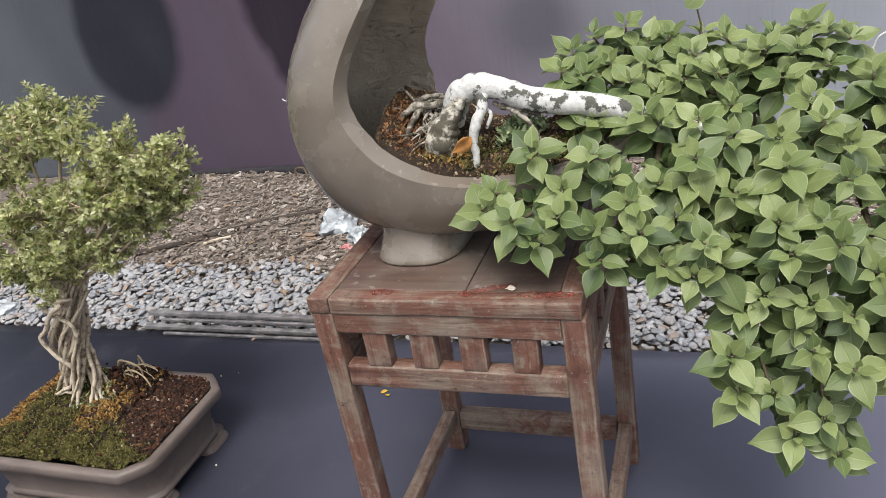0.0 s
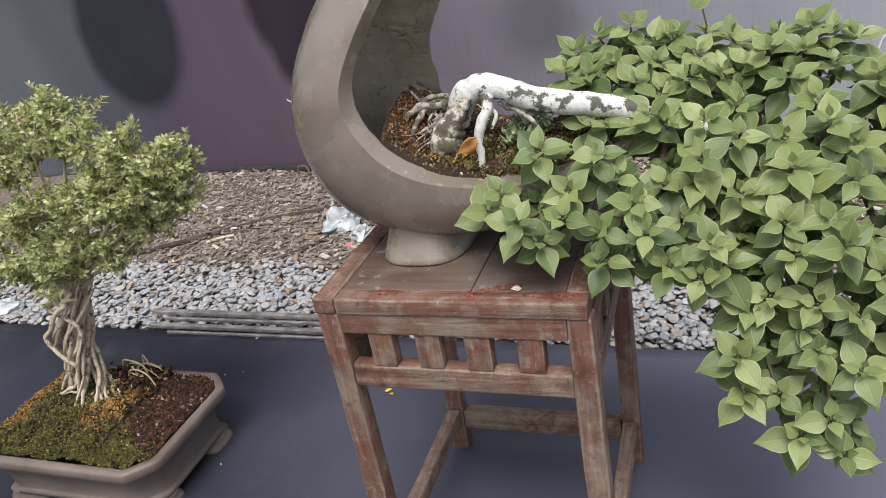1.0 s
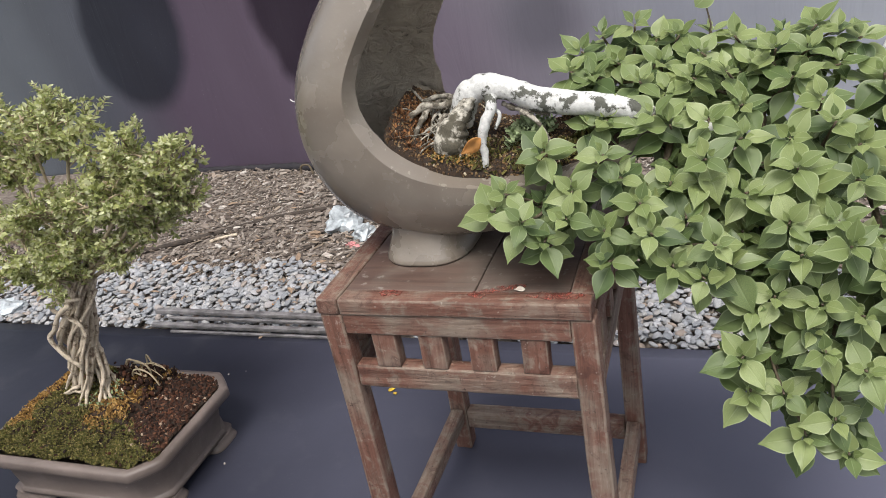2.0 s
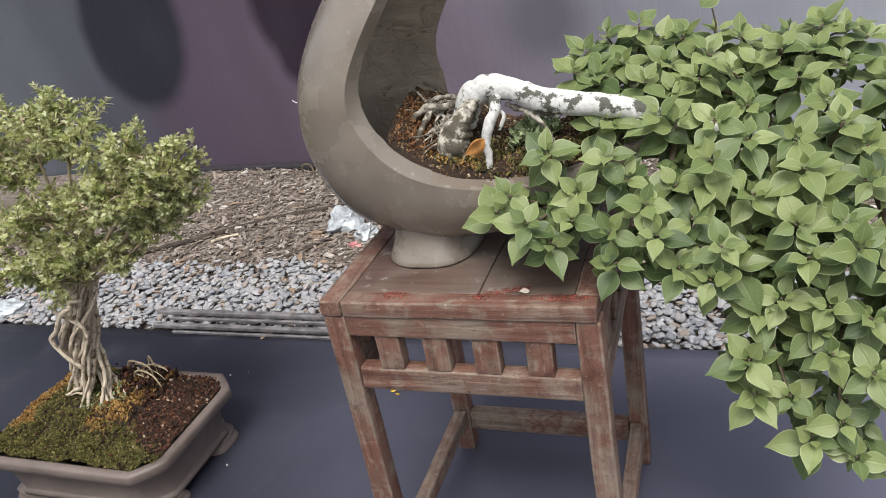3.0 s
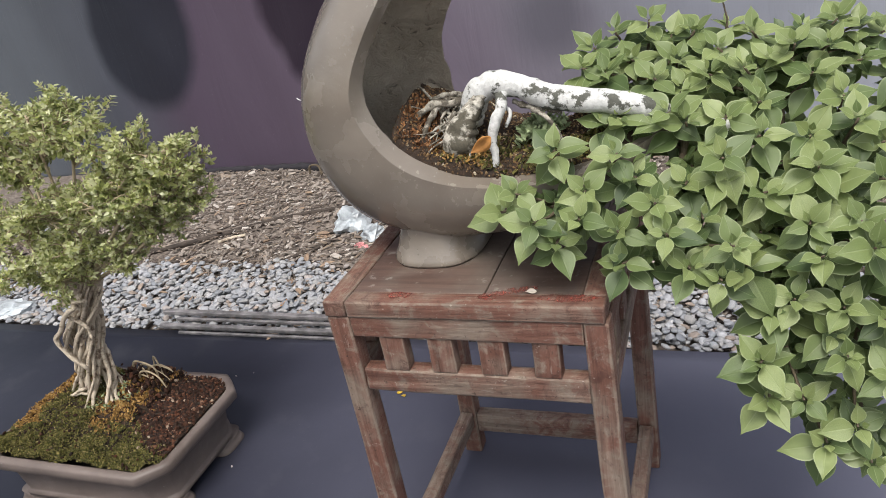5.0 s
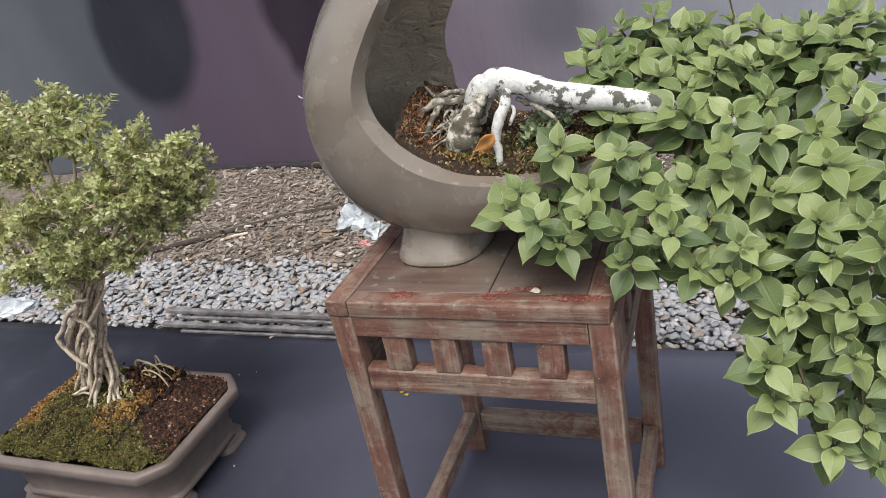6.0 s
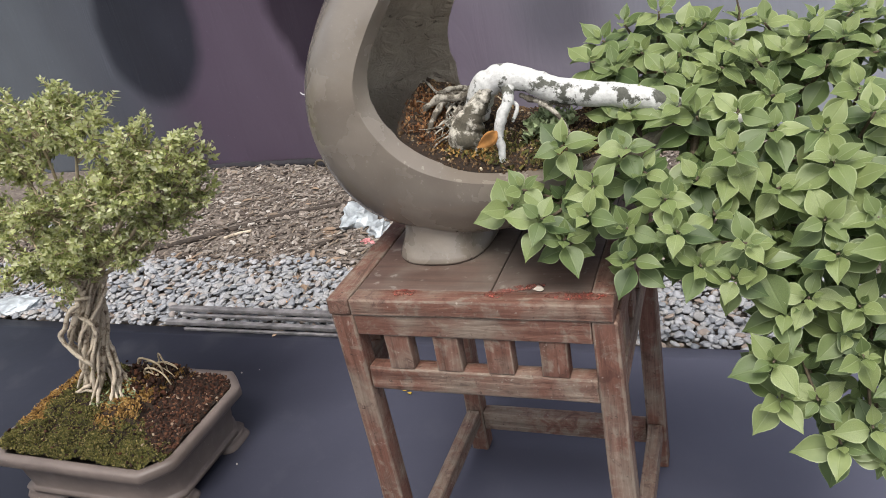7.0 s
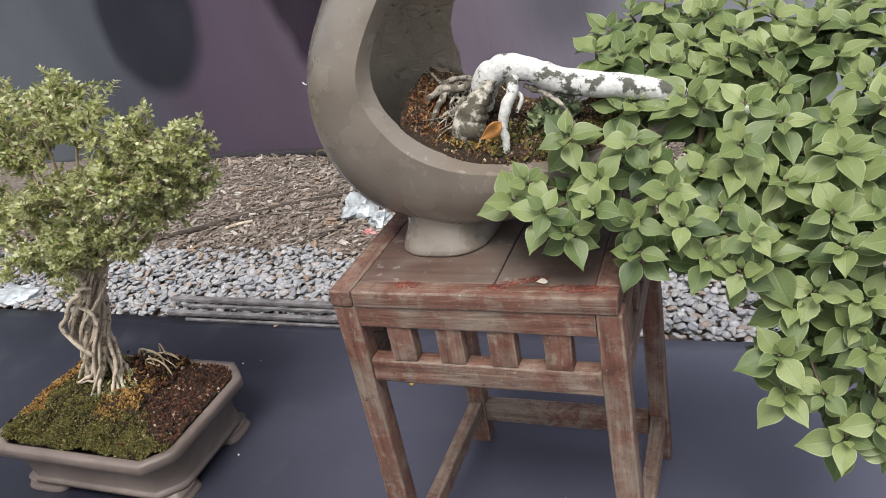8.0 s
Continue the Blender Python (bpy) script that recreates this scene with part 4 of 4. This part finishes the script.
# a tangle of thin dead twigs beside the trunk
TANGLE = []
for k in range(11):
    x, y, z = rnd(-1.10, -1.035), rnd(0.115, 0.165), 0.205
    dx, dy, h, r = rnd(0.03, 0.085), rnd(-0.03, 0.015), rnd(0.015, 0.06), rnd(0.0011, 0.0026)
    TANGLE.append([(x, y, z, r), (x + dx * 0.15, y, z + h * rnd(0.6, 1.0), r), (x + dx * 0.5, y + dy * 0.5, z + h, r), (x + dx * rnd(0.7, 1.0), y + dy * 0.8, z + h * rnd(0.5, 0.8), r), (x + dx, y + dy, z + rnd(-0.01, 0.02), r * 0.8)])
# stray roots that jut out and bend back
for pts in ([(-1.02, 0.0, 0.50, 0.006), (-1.065, 0.0, 0.47, 0.006), (-1.095, 0.0, 0.43, 0.006), (-1.122, 0.0, 0.405, 0.006), (-1.10, 0.0, 0.36, 0.005), (-1.075, 0.01, 0.32, 0.005)], [(-1.0, 0.02, 0.505, 0.005), (-1.075, 0.01, 0.497, 0.005), (-1.08, 0.01, 0.475, 0.005), (-1.04, 0.02, 0.44, 0.005), (-1.03, 0.02, 0.40, 0.005)], *TANGLE):
    bm = bmesh.new()
    tube(bm, spline(pts, 20), 8, 0.4, 2)
    seat(part("root", bm, BARK_ROOT if pts[0][2] > 0.3 else TWIG_PALE), small_bonsai)

# crown: clumps on branches, with gaps between them
CLUMPS = [
    ((-0.99, 0.05, 0.93), (0.13, 0.09, 0.05)), ((-0.875, 0.05, 0.912), (0.09, 0.08, 0.04)), ((-0.775, 0.04, 0.862), (0.06, 0.07, 0.032)), ((-0.70, 0.03, 0.835), (0.072, 0.08, 0.044)), ((-0.648, 0.04, 0.81), (0.052, 0.07, 0.04)),
    ((-0.658, 0.05, 0.743), (0.04, 0.06, 0.042)), ((-0.72, 0.0, 0.775), (0.072, 0.08, 0.038)), ((-0.785, 0.0, 0.795), (0.045, 0.06, 0.028)), ((-0.71, 0.03, 0.695), (0.06, 0.05, 0.03)), ((-0.835, 0.03, 0.63), (0.055, 0.05, 0.033))]
CLUMPS += [
    ((-1.03, 0.05, 0.865), (0.07, 0.06, 0.022)),     ((-0.85, 0.0, 0.742), (0.068, 0.06, 0.033)), ((-0.955, 0.0, 0.735), (0.078, 0.07, 0.04)), ((-1.08, 0.05, 0.82), (0.065, 0.07, 0.025)), ((-1.12, 0.03, 0.70), (0.075, 0.08, 0.045)), ((-0.957, 0.0, 0.65), (0.088, 0.07, 0.045)),
    ((-1.11, 0.0, 0.608), (0.10, 0.09, 0.055)), ((-0.995, -0.02, 0.57), (0.085, 0.06, 0.03)), ((-1.21, 0.08, 0.886), (0.10, 0.09, 0.055)), ((-1.31, 0.05, 0.686), (0.105, 0.09, 0.07))]
heart = Vector((-1.01, 0.05, 0.53))
leaves = bmesh.new()
twig = bmesh.new()
for c, r in CLUMPS:
    c = Vector(c)
    bm = bmesh.new()
    mid = heart.lerp(c, 0.5) + Vector((rnd(-.03, .03), rnd(-.03, .03), rnd(-.02, .03)))
    tube(bm, spline([(*heart, 0.006), (*mid, 0.0038), (*c, 0.0022)], 14), 7, 0.5, c.x)
    seat(part("branch", bm, TWIG_PALE), small_bonsai)
    arms = []
    for _ in range(18):
        d = Vector((random.gauss(0, 1), random.gauss(0, 1), random.gauss(0.0, 0.8))).normalized()
        e = c + Vector((d.x * r[0], d.y * r[1], d.z * r[2])) * rnd(0.75, 1.05)
        s = mid.lerp(c, rnd(0.45, 1.0))
        bend = s.lerp(e, 0.5) + Vector((rnd(-.02, .02), rnd(-.02, .02), rnd(-.02, .015)))
        arm = spline([(*s, 0.0026), (*bend, 0.002), (*e, 0.0012)], 8)
        tube(twig, arm, 4, cap=False)
        arms.append(arm)
    for _ in range(int(50 + 27000 * r[0] * r[2])):
        arm = random.choice(arms)
        b = Vector(arm[random.randint(2, 7)][:3])
        way = ((b - c).normalized() * 0.6 + Vector((rnd(-.8, .8), rnd(-.8, .8), rnd(-0.1, 1.0)))).normalized()
        p = b + way * rnd(0.010, 0.034)
        tube(twig, [(*b, 0.0012), (*p, 0.0008)], 3, cap=False)
        base = way.to_track_quat("Z", "Y").to_matrix().to_4x4()
        for q in range(random.randint(6, 11)):
            along = -0.006 * (q // 2)
            ln = rnd(0.009, 0.016) * (1.2 if q > 3 else 0.9)
            m = Matrix.Translation(p + way * along) @ base @ pose(0, 0, 0, 0, 0, 90 * (q // 2) + 180 * (q % 2) + rnd(-35, 35)) @ pose(0, 0, 0, rnd(-20, 20), -rnd(15, 60), 0) @ Matrix.Diagonal((ln, ln, ln, 1))
            leaf_mesh("", 1.0, rnd(0.45, 0.62), 0.3, 0.1, SMALL, 3, 2, leaves, m)
seat(tagged(part("twig_work", twig, TWIG_PALE), kind="stuff"), small_bonsai)
ob = part("crown", leaves, SMALL)
tagged(ob, "fine olive and yellow-green leaves", kind="stuff")
seat(ob, small_bonsai)


# ---- steel bars along the edge of the sheet ----
def bar(x0, x1, y0, y1, z, w, h, label):
    bm = box(0, x1 - x0, -w / 2, w / 2, 0, h, 0.0015)
    ob = part("steel_bar", bm, STEEL)
    ob.matrix_world = pose(x0, y0, z, 0, 0, math.degrees(math.atan2(y1 - y0, x1 - x0)))
    return tagged(ob, label, "metal bar", group="bars along the sheet edge")


bar(-1.50, -0.60, 0.718, 0.706, 0.026, 0.020, 0.014, "long dull grey steel bar beside the pebbles")
bar(-1.43, -0.58, 0.690, 0.686, 0.018, 0.010, 0.010, "long thin grey steel bar on the sheet edge")
bar(-1.48, -0.62, 0.660, 0.655, 0.006, 0.018, 0.014, "long dull grey steel bar on the sheet edge")
bar(-1.385, -0.57, 0.630, 0.628, 0.003, 0.009, 0.009, "long thin grey steel bar on the dark sheet")


# ---- litter on the ground ----
def crumple(name, at, size, mat, label, category, seed, flat=0.6):
    bm = bmesh.new()
    bmesh.ops.create_icosphere(bm, subdivisions=3, radius=1)
    for v in bm.verts:
        d = v.co.copy()
        n = noise.noise(d * 1.3 + Vector((seed, 0, 0))) * 0.5 + abs(noise.noise(d * 3.1 + Vector((seed, 4, 0)))) * 0.45 + abs(noise.noise(d * 5 + Vector((0, seed, 0)))) * 0.05
        v.co = d * (0.75 + n)
        v.co.z = max(v.co.z, -0.55) * flat
        v.co = Vector((v.co.x * size[0], v.co.y * size[1], v.co.z * size[2]))
    lo = min(v.co.z for v in bm.verts)
    bm.transform(Matrix.Translation((0, 0, -lo)))
    ob = part(name, bm, mat, smooth=False)
    ob.location = at
    return tagged(ob, label, category), bm


bag, _ = crumple("plastic_bag", (-1.10, 1.46, earth_at(-1.1, 1.46)), (0.085, 0.10, 0.10), PLASTIC, "crumpled white plastic bag with faded print on the mulch", "plastic bag", 1.3)
crumple("plastic_bag", (-0.97, 1.37, earth_at(-.97, 1.37)), (0.05, 0.055, 0.06), PLASTIC, "small crumpled clear plastic wrapper on the mulch", "plastic bag", 5.1)
crumple("plastic_scrap", (-0.985, 1.28, earth_at(-.985, 1.28)), (0.032, 0.02, 0.02), PINK, "torn red and pink plastic scrap", "litter", 8.8)
crumple("plastic_bag", (-2.27, 0.74, 0.0), (0.11, 0.07, 0.045), PLASTIC, "flattened pale plastic bag at the pebbles' edge", "plastic bag", 11.2)
crumple("stone", (-2.72, 1.46, earth_at(-2.72, 1.46)), (0.12, 0.09, 0.07), PEBBLE, "pale rough stone on the mulch", "stone", 4.2)
crumple("stone", (-1.20, 1.37, earth_at(-1.2, 1.37)), (0.035, 0.022, 0.02), TAN, "tan stone on the mulch", "stone", 6.2)


def flake(name, at, ln, wd, mat, label, category, turn, curl=0.3):
    bm = bmesh.new()
    leaf_mesh("", ln, wd, curl, -0.15, mat, 8, 4, bm, pose(*at, rnd(-12, 12), rnd(-8, 3), turn))
    ob = part(name, bm, mat)
    m = ob.modifiers.new("thickness", "SOLIDIFY")
    m.thickness = 0.0006
    return tagged(ob, label, category)


bm = bmesh.new()
leaf_mesh("", 0.036, 0.026, 0.35, -0.1, ORANGE, 8, 4, bm, Matrix.Translation((0.046, -0.122, 0.881)) @ Matrix(((-0.82, 0.25, 0.51, 0), (-0.35, 0.49, -0.80, 0), (-0.45, -0.84, -0.32, 0), (0, 0, 0, 1))))
leaf_ob = part("fallen_leaf", bm, ORANGE)
leaf_ob.modifiers.new("thickness", "SOLIDIFY").thickness = 0.0008
tagged(leaf_ob, "fallen orange leaf leaning on a root in the pot", "leaf")
flake("fallen_petal", (-0.482, 0.39, 0.004), 0.022, 0.014, YELLOW, "fallen yellow petal on the dark sheet", "petal", 20)
flake("fallen_petal", (-0.462, 0.385, 0.004), 0.018, 0.012, YELLOW, "fallen yellow petal on the dark sheet", "petal", -50)
flake("paper_scrap", (0.105, -0.198, TOP_Z + 0.002), 0.016, 0.012, SCRAP, "tiny pale scrap on the stand", "litter", 200)
flake("fallen_petal", (-1.03, 0.615, 0.003), 0.02, 0.013, TAN, "small orange-brown petal on the sheet", "petal", 40)
for x, y, ln, tn, mt in ((-1.06, 1.07, 0.09, 20, TAN), (-1.13, 1.10, 0.08, 110, TAN), (-1.01, 1.04, 0.08, -35, TAN), (-1.07, 0.79, 0.05, 70, ORANGE), (-1.62, 0.76, 0.05, 160, TAN), (-1.72, 1.07, 0.09, 10, TAN), (-1.78, 1.10, 0.07, 80, TAN), (-1.56, 0.98, 0.07, 40, TAN)):
    ln *= 0.7
    flake("fallen_leaf", (x, y, max(earth_at(x, y), 0) + 0.022), ln, ln * 0.38, mt, "dry curled orange-brown leaf on the pebbles", "leaf", tn, 0.7)
for x, y in ((-0.803, 0.06), (-0.845, 0.10), (-0.30, 0.42), (-1.02, 0.42), (-0.97, 0.44), (0.02, 0.05)):
    acc = ([], [])
    crumbs(acc, (x, y, 0.0035), rnd(0.002, 0.005))
    tagged(massed("crumb", acc, SCRAP), "tiny pale crumb on the dark sheet", "crumb", group="crumbs on the sheet")


def stick(rows, mat, label, category="stick", name="stick"):
    bm = bmesh.new()
    tube(bm, spline(rows, 24), 7, 0.4, rows[0][0])
    return tagged(part(name, bm, mat), label, category)


def lay(pts, r):
    return [(x, y, earth_at(x, y) + 0.008, r) for x, y in pts]


stick(lay([(-1.26, 1.14), (-1.19, 1.23), (-1.13, 1.31)], 0.009), STICK_DARK, "short brown stick on the mulch")
# darkened so that the stick also carries the furrow's shadow line
stick(lay([(-2.08, 1.11), (-1.69, 1.34), (-1.47, 1.53), (-1.2, 1.67)], 0.012), STICK_DARK, "long thin dark stick on the mulch, tinted for the furrow's shade")
stick(lay([(-1.67, 1.30), (-1.61, 1.335), (-1.56, 1.35)], 0.007), BARK_ROOT, "pale broken stick on the mulch")
stick([(-1.64, 2.10, 0.01, 0.006), (-1.63, 2.10, 0.05, 0.006), (-1.58, 2.09, 0.055, 0.005), (-1.56, 2.08, 0.01, 0.006)], BARK_TWIG, "bent twig by the banner's foot")
stick([(-0.28, -0.02, 0.925, 0.0008), (-0.303, -0.02, 0.93, 0.0008), (-0.309, -0.02, 0.934, 0.0008)], WIRE, "short white wire end on the pot", "wire", "wire")
stick([(0.60, 0.15, 0.89, 0.0018), (0.61, 0.15, 0.915, 0.0018), (0.64, 0.15, 0.92, 0.0018), (0.68, 0.15, 0.89, 0.0018)], WIRE, "thin white bent wire among the leaves", "wire", "wire")


# ---- dry leaves strewn over the mulch and pebbles ----
LITTER = [leaf_mesh("dry_leaf", 1.0, rnd(0.34, 0.5), rnd(0.4, 0.9), -rnd(0.05, 0.3), mt) for mt in (TAN, TAN, TAN, TAN)]
for k in range(46):
    x = rnd(-2.5, -0.75) if k < 38 else rnd(0.1, 0.8)
    y = 0.72 + 1.2 * random.random() ** 1.1
    s = rnd(0.025, 0.06)
    ob = new("dry_leaf", random.choice(LITTER))
    ob.matrix_world = pose(x, y, earth_at(x, y) + (0.04 if y < 1.08 else 0.016), rnd(-14, 14), rnd(-14, 14), rnd(0, 360)) @ Matrix.Diagonal((s, s, s, 1))
    tagged(ob, "small dry curled brown leaf among the mulch", "leaf", group="dry leaves on the bed")


# ---- mulch chips ----
def chip(verts, faces, x, y, z, ln, wd, th):
    m = pose(x, y, z, rnd(-22, 22), rnd(-22, 22), rnd(0, 360))
    k = len(verts)
    w2 = wd * rnd(0.5, 1.0)
    for a, b, c in ((-1, -1, 0), (1, -w2 / wd, 0), (1, w2 / wd, 0), (-1, 1, 0), (-0.9, -0.8, 1), (0.9, -0.7, 1), (0.85, 0.7, 1), (-0.9, 0.8, 1)):
        verts.append(m @ Vector((a * ln / 2, b * wd / 2, c * th)))
    for f in ((0, 3, 2, 1), (4, 5, 6, 7), (0, 1, 5, 4), (1, 2, 6, 5), (2, 3, 7, 6), (3, 0, 4, 7)):
        faces.append([k + i for i in f])


def gravel_far(x):
    """How far the pebbles reach from the sheet, fading into the mulch."""
    return 1.08 + 0.06 * noise.noise((x * 2.3, 0, 4)) - 0.12 * max(0, min(1, (x + 1.2) / 0.6)) * (1 if x < 0 else 0.5)


verts, faces = [], []
for _ in range(30000):
    x, y = rnd(-3.3, 1.4), 0.85 + 1.35 * random.random() ** 1.15
    if y < gravel_far(x) - 0.12 and random.random() < 0.93:
        continue
    s = rnd(0.3, 0.8) + 1.1 * random.random() ** 5
    chip(verts, faces, x, y, earth_at(x, y) + rnd(0.0, 0.012), 0.027 * s, 0.011 * s * rnd(0.6, 1.4), 0.0035 * s)
me = bpy.data.meshes.new("mulch")
me.from_pydata(verts, [], faces)
me.materials.append(CHIPS)
tagged(new("mulch", me), "dry brown wood chips and leaf mulch", "mulch", kind="stuff")

# ---- pebbles ----
def pebble_shape(seed, sub):
    bm = bmesh.new()
    bmesh.ops.create_icosphere(bm, subdivisions=sub, radius=1)
    for v in bm.verts:
        v.co *= 1 + 0.42 * noise.noise(v.co * 1.1 + Vector((seed * 3.7, 0, 0)))
    return bm


def pebble_place(x0, x1):
    while True:
        x, y = rnd(x0, x1), EDGE_Y + 0.02 + 0.52 * random.random()
        if y < gravel_far(x) + rnd(-0.07, 0.05):
            return x, y, rnd(0.008, 0.0165)


def pebble_pose(x, y, r, z):
    return pose(x, y, z, rnd(-25, 25), rnd(-25, 25), rnd(0, 360)) @ Matrix.Diagonal((r * rnd(0.95, 1.35), r * rnd(0.8, 1.05), r * rnd(0.34, 0.55), 1))


verts, faces = [], []
shapes = []
for k in range(8):
    bm = pebble_shape(k, 2)
    bm.verts.index_update()
    shapes.append(([v.co.copy() for v in bm.verts], [[v.index for v in f.verts] for f in bm.faces]))
    bm.free()
for k in range(8200):
    x, y, r = pebble_place(-3.2, 1.3)
    m = pebble_pose(x, y, r * rnd(0.75, 1.0), earth_at(x, y) + 0.024 + rnd(-0.006, 0.009))
    vs, fs = random.choice(shapes)
    base = len(verts)
    verts += [m @ v for v in vs]
    faces += [[base + i for i in f] for f in fs]
me = bpy.data.meshes.new("pebbles")
me.from_pydata(verts, [], faces)
me.materials.append(PEBBLES)
for p in me.polygons:
    p.use_smooth = True
gravel = tagged(new("gravel", me), "band of pale grey and white river pebbles", "pebbles", kind="stuff")

kinds = []
for k in range(8):
    bm = pebble_shape(k + 20, 2)
    me = bpy.data.meshes.new("pebble")
    bm.to_mesh(me)
    bm.free()
    me.materials.append(PEBBLE)
    for p in me.polygons:
        p.use_smooth = True
    kinds.append(me)
for k in range(300):
    x, y = rnd(-2.1, -0.7) if k < 220 else rnd(0.1, 0.75), EDGE_Y + 0.03 + 0.26 * random.random()
    r = rnd(0.010, 0.0165)
    ob = new("pebble", random.choice(kinds))
    ob.matrix_world = pebble_pose(x, y, r, earth_at(x, y) + 0.036 + rnd(-0.004, 0.010))
    ob.parent = gravel

# ---- single leaves of the leaning bonsai ----
for m, young in singles:
    ob = new("leaf", random.choice(LEAF_KINDS_NEW if young else LEAF_KINDS))
    ob.parent = crown_ob
    ob.matrix_parent_inverse = Matrix.Translation(leaning_bonsai.location).inverted()
    ob.matrix_basis = m
    ob.matrix_parent_inverse = Matrix.Identity(4)
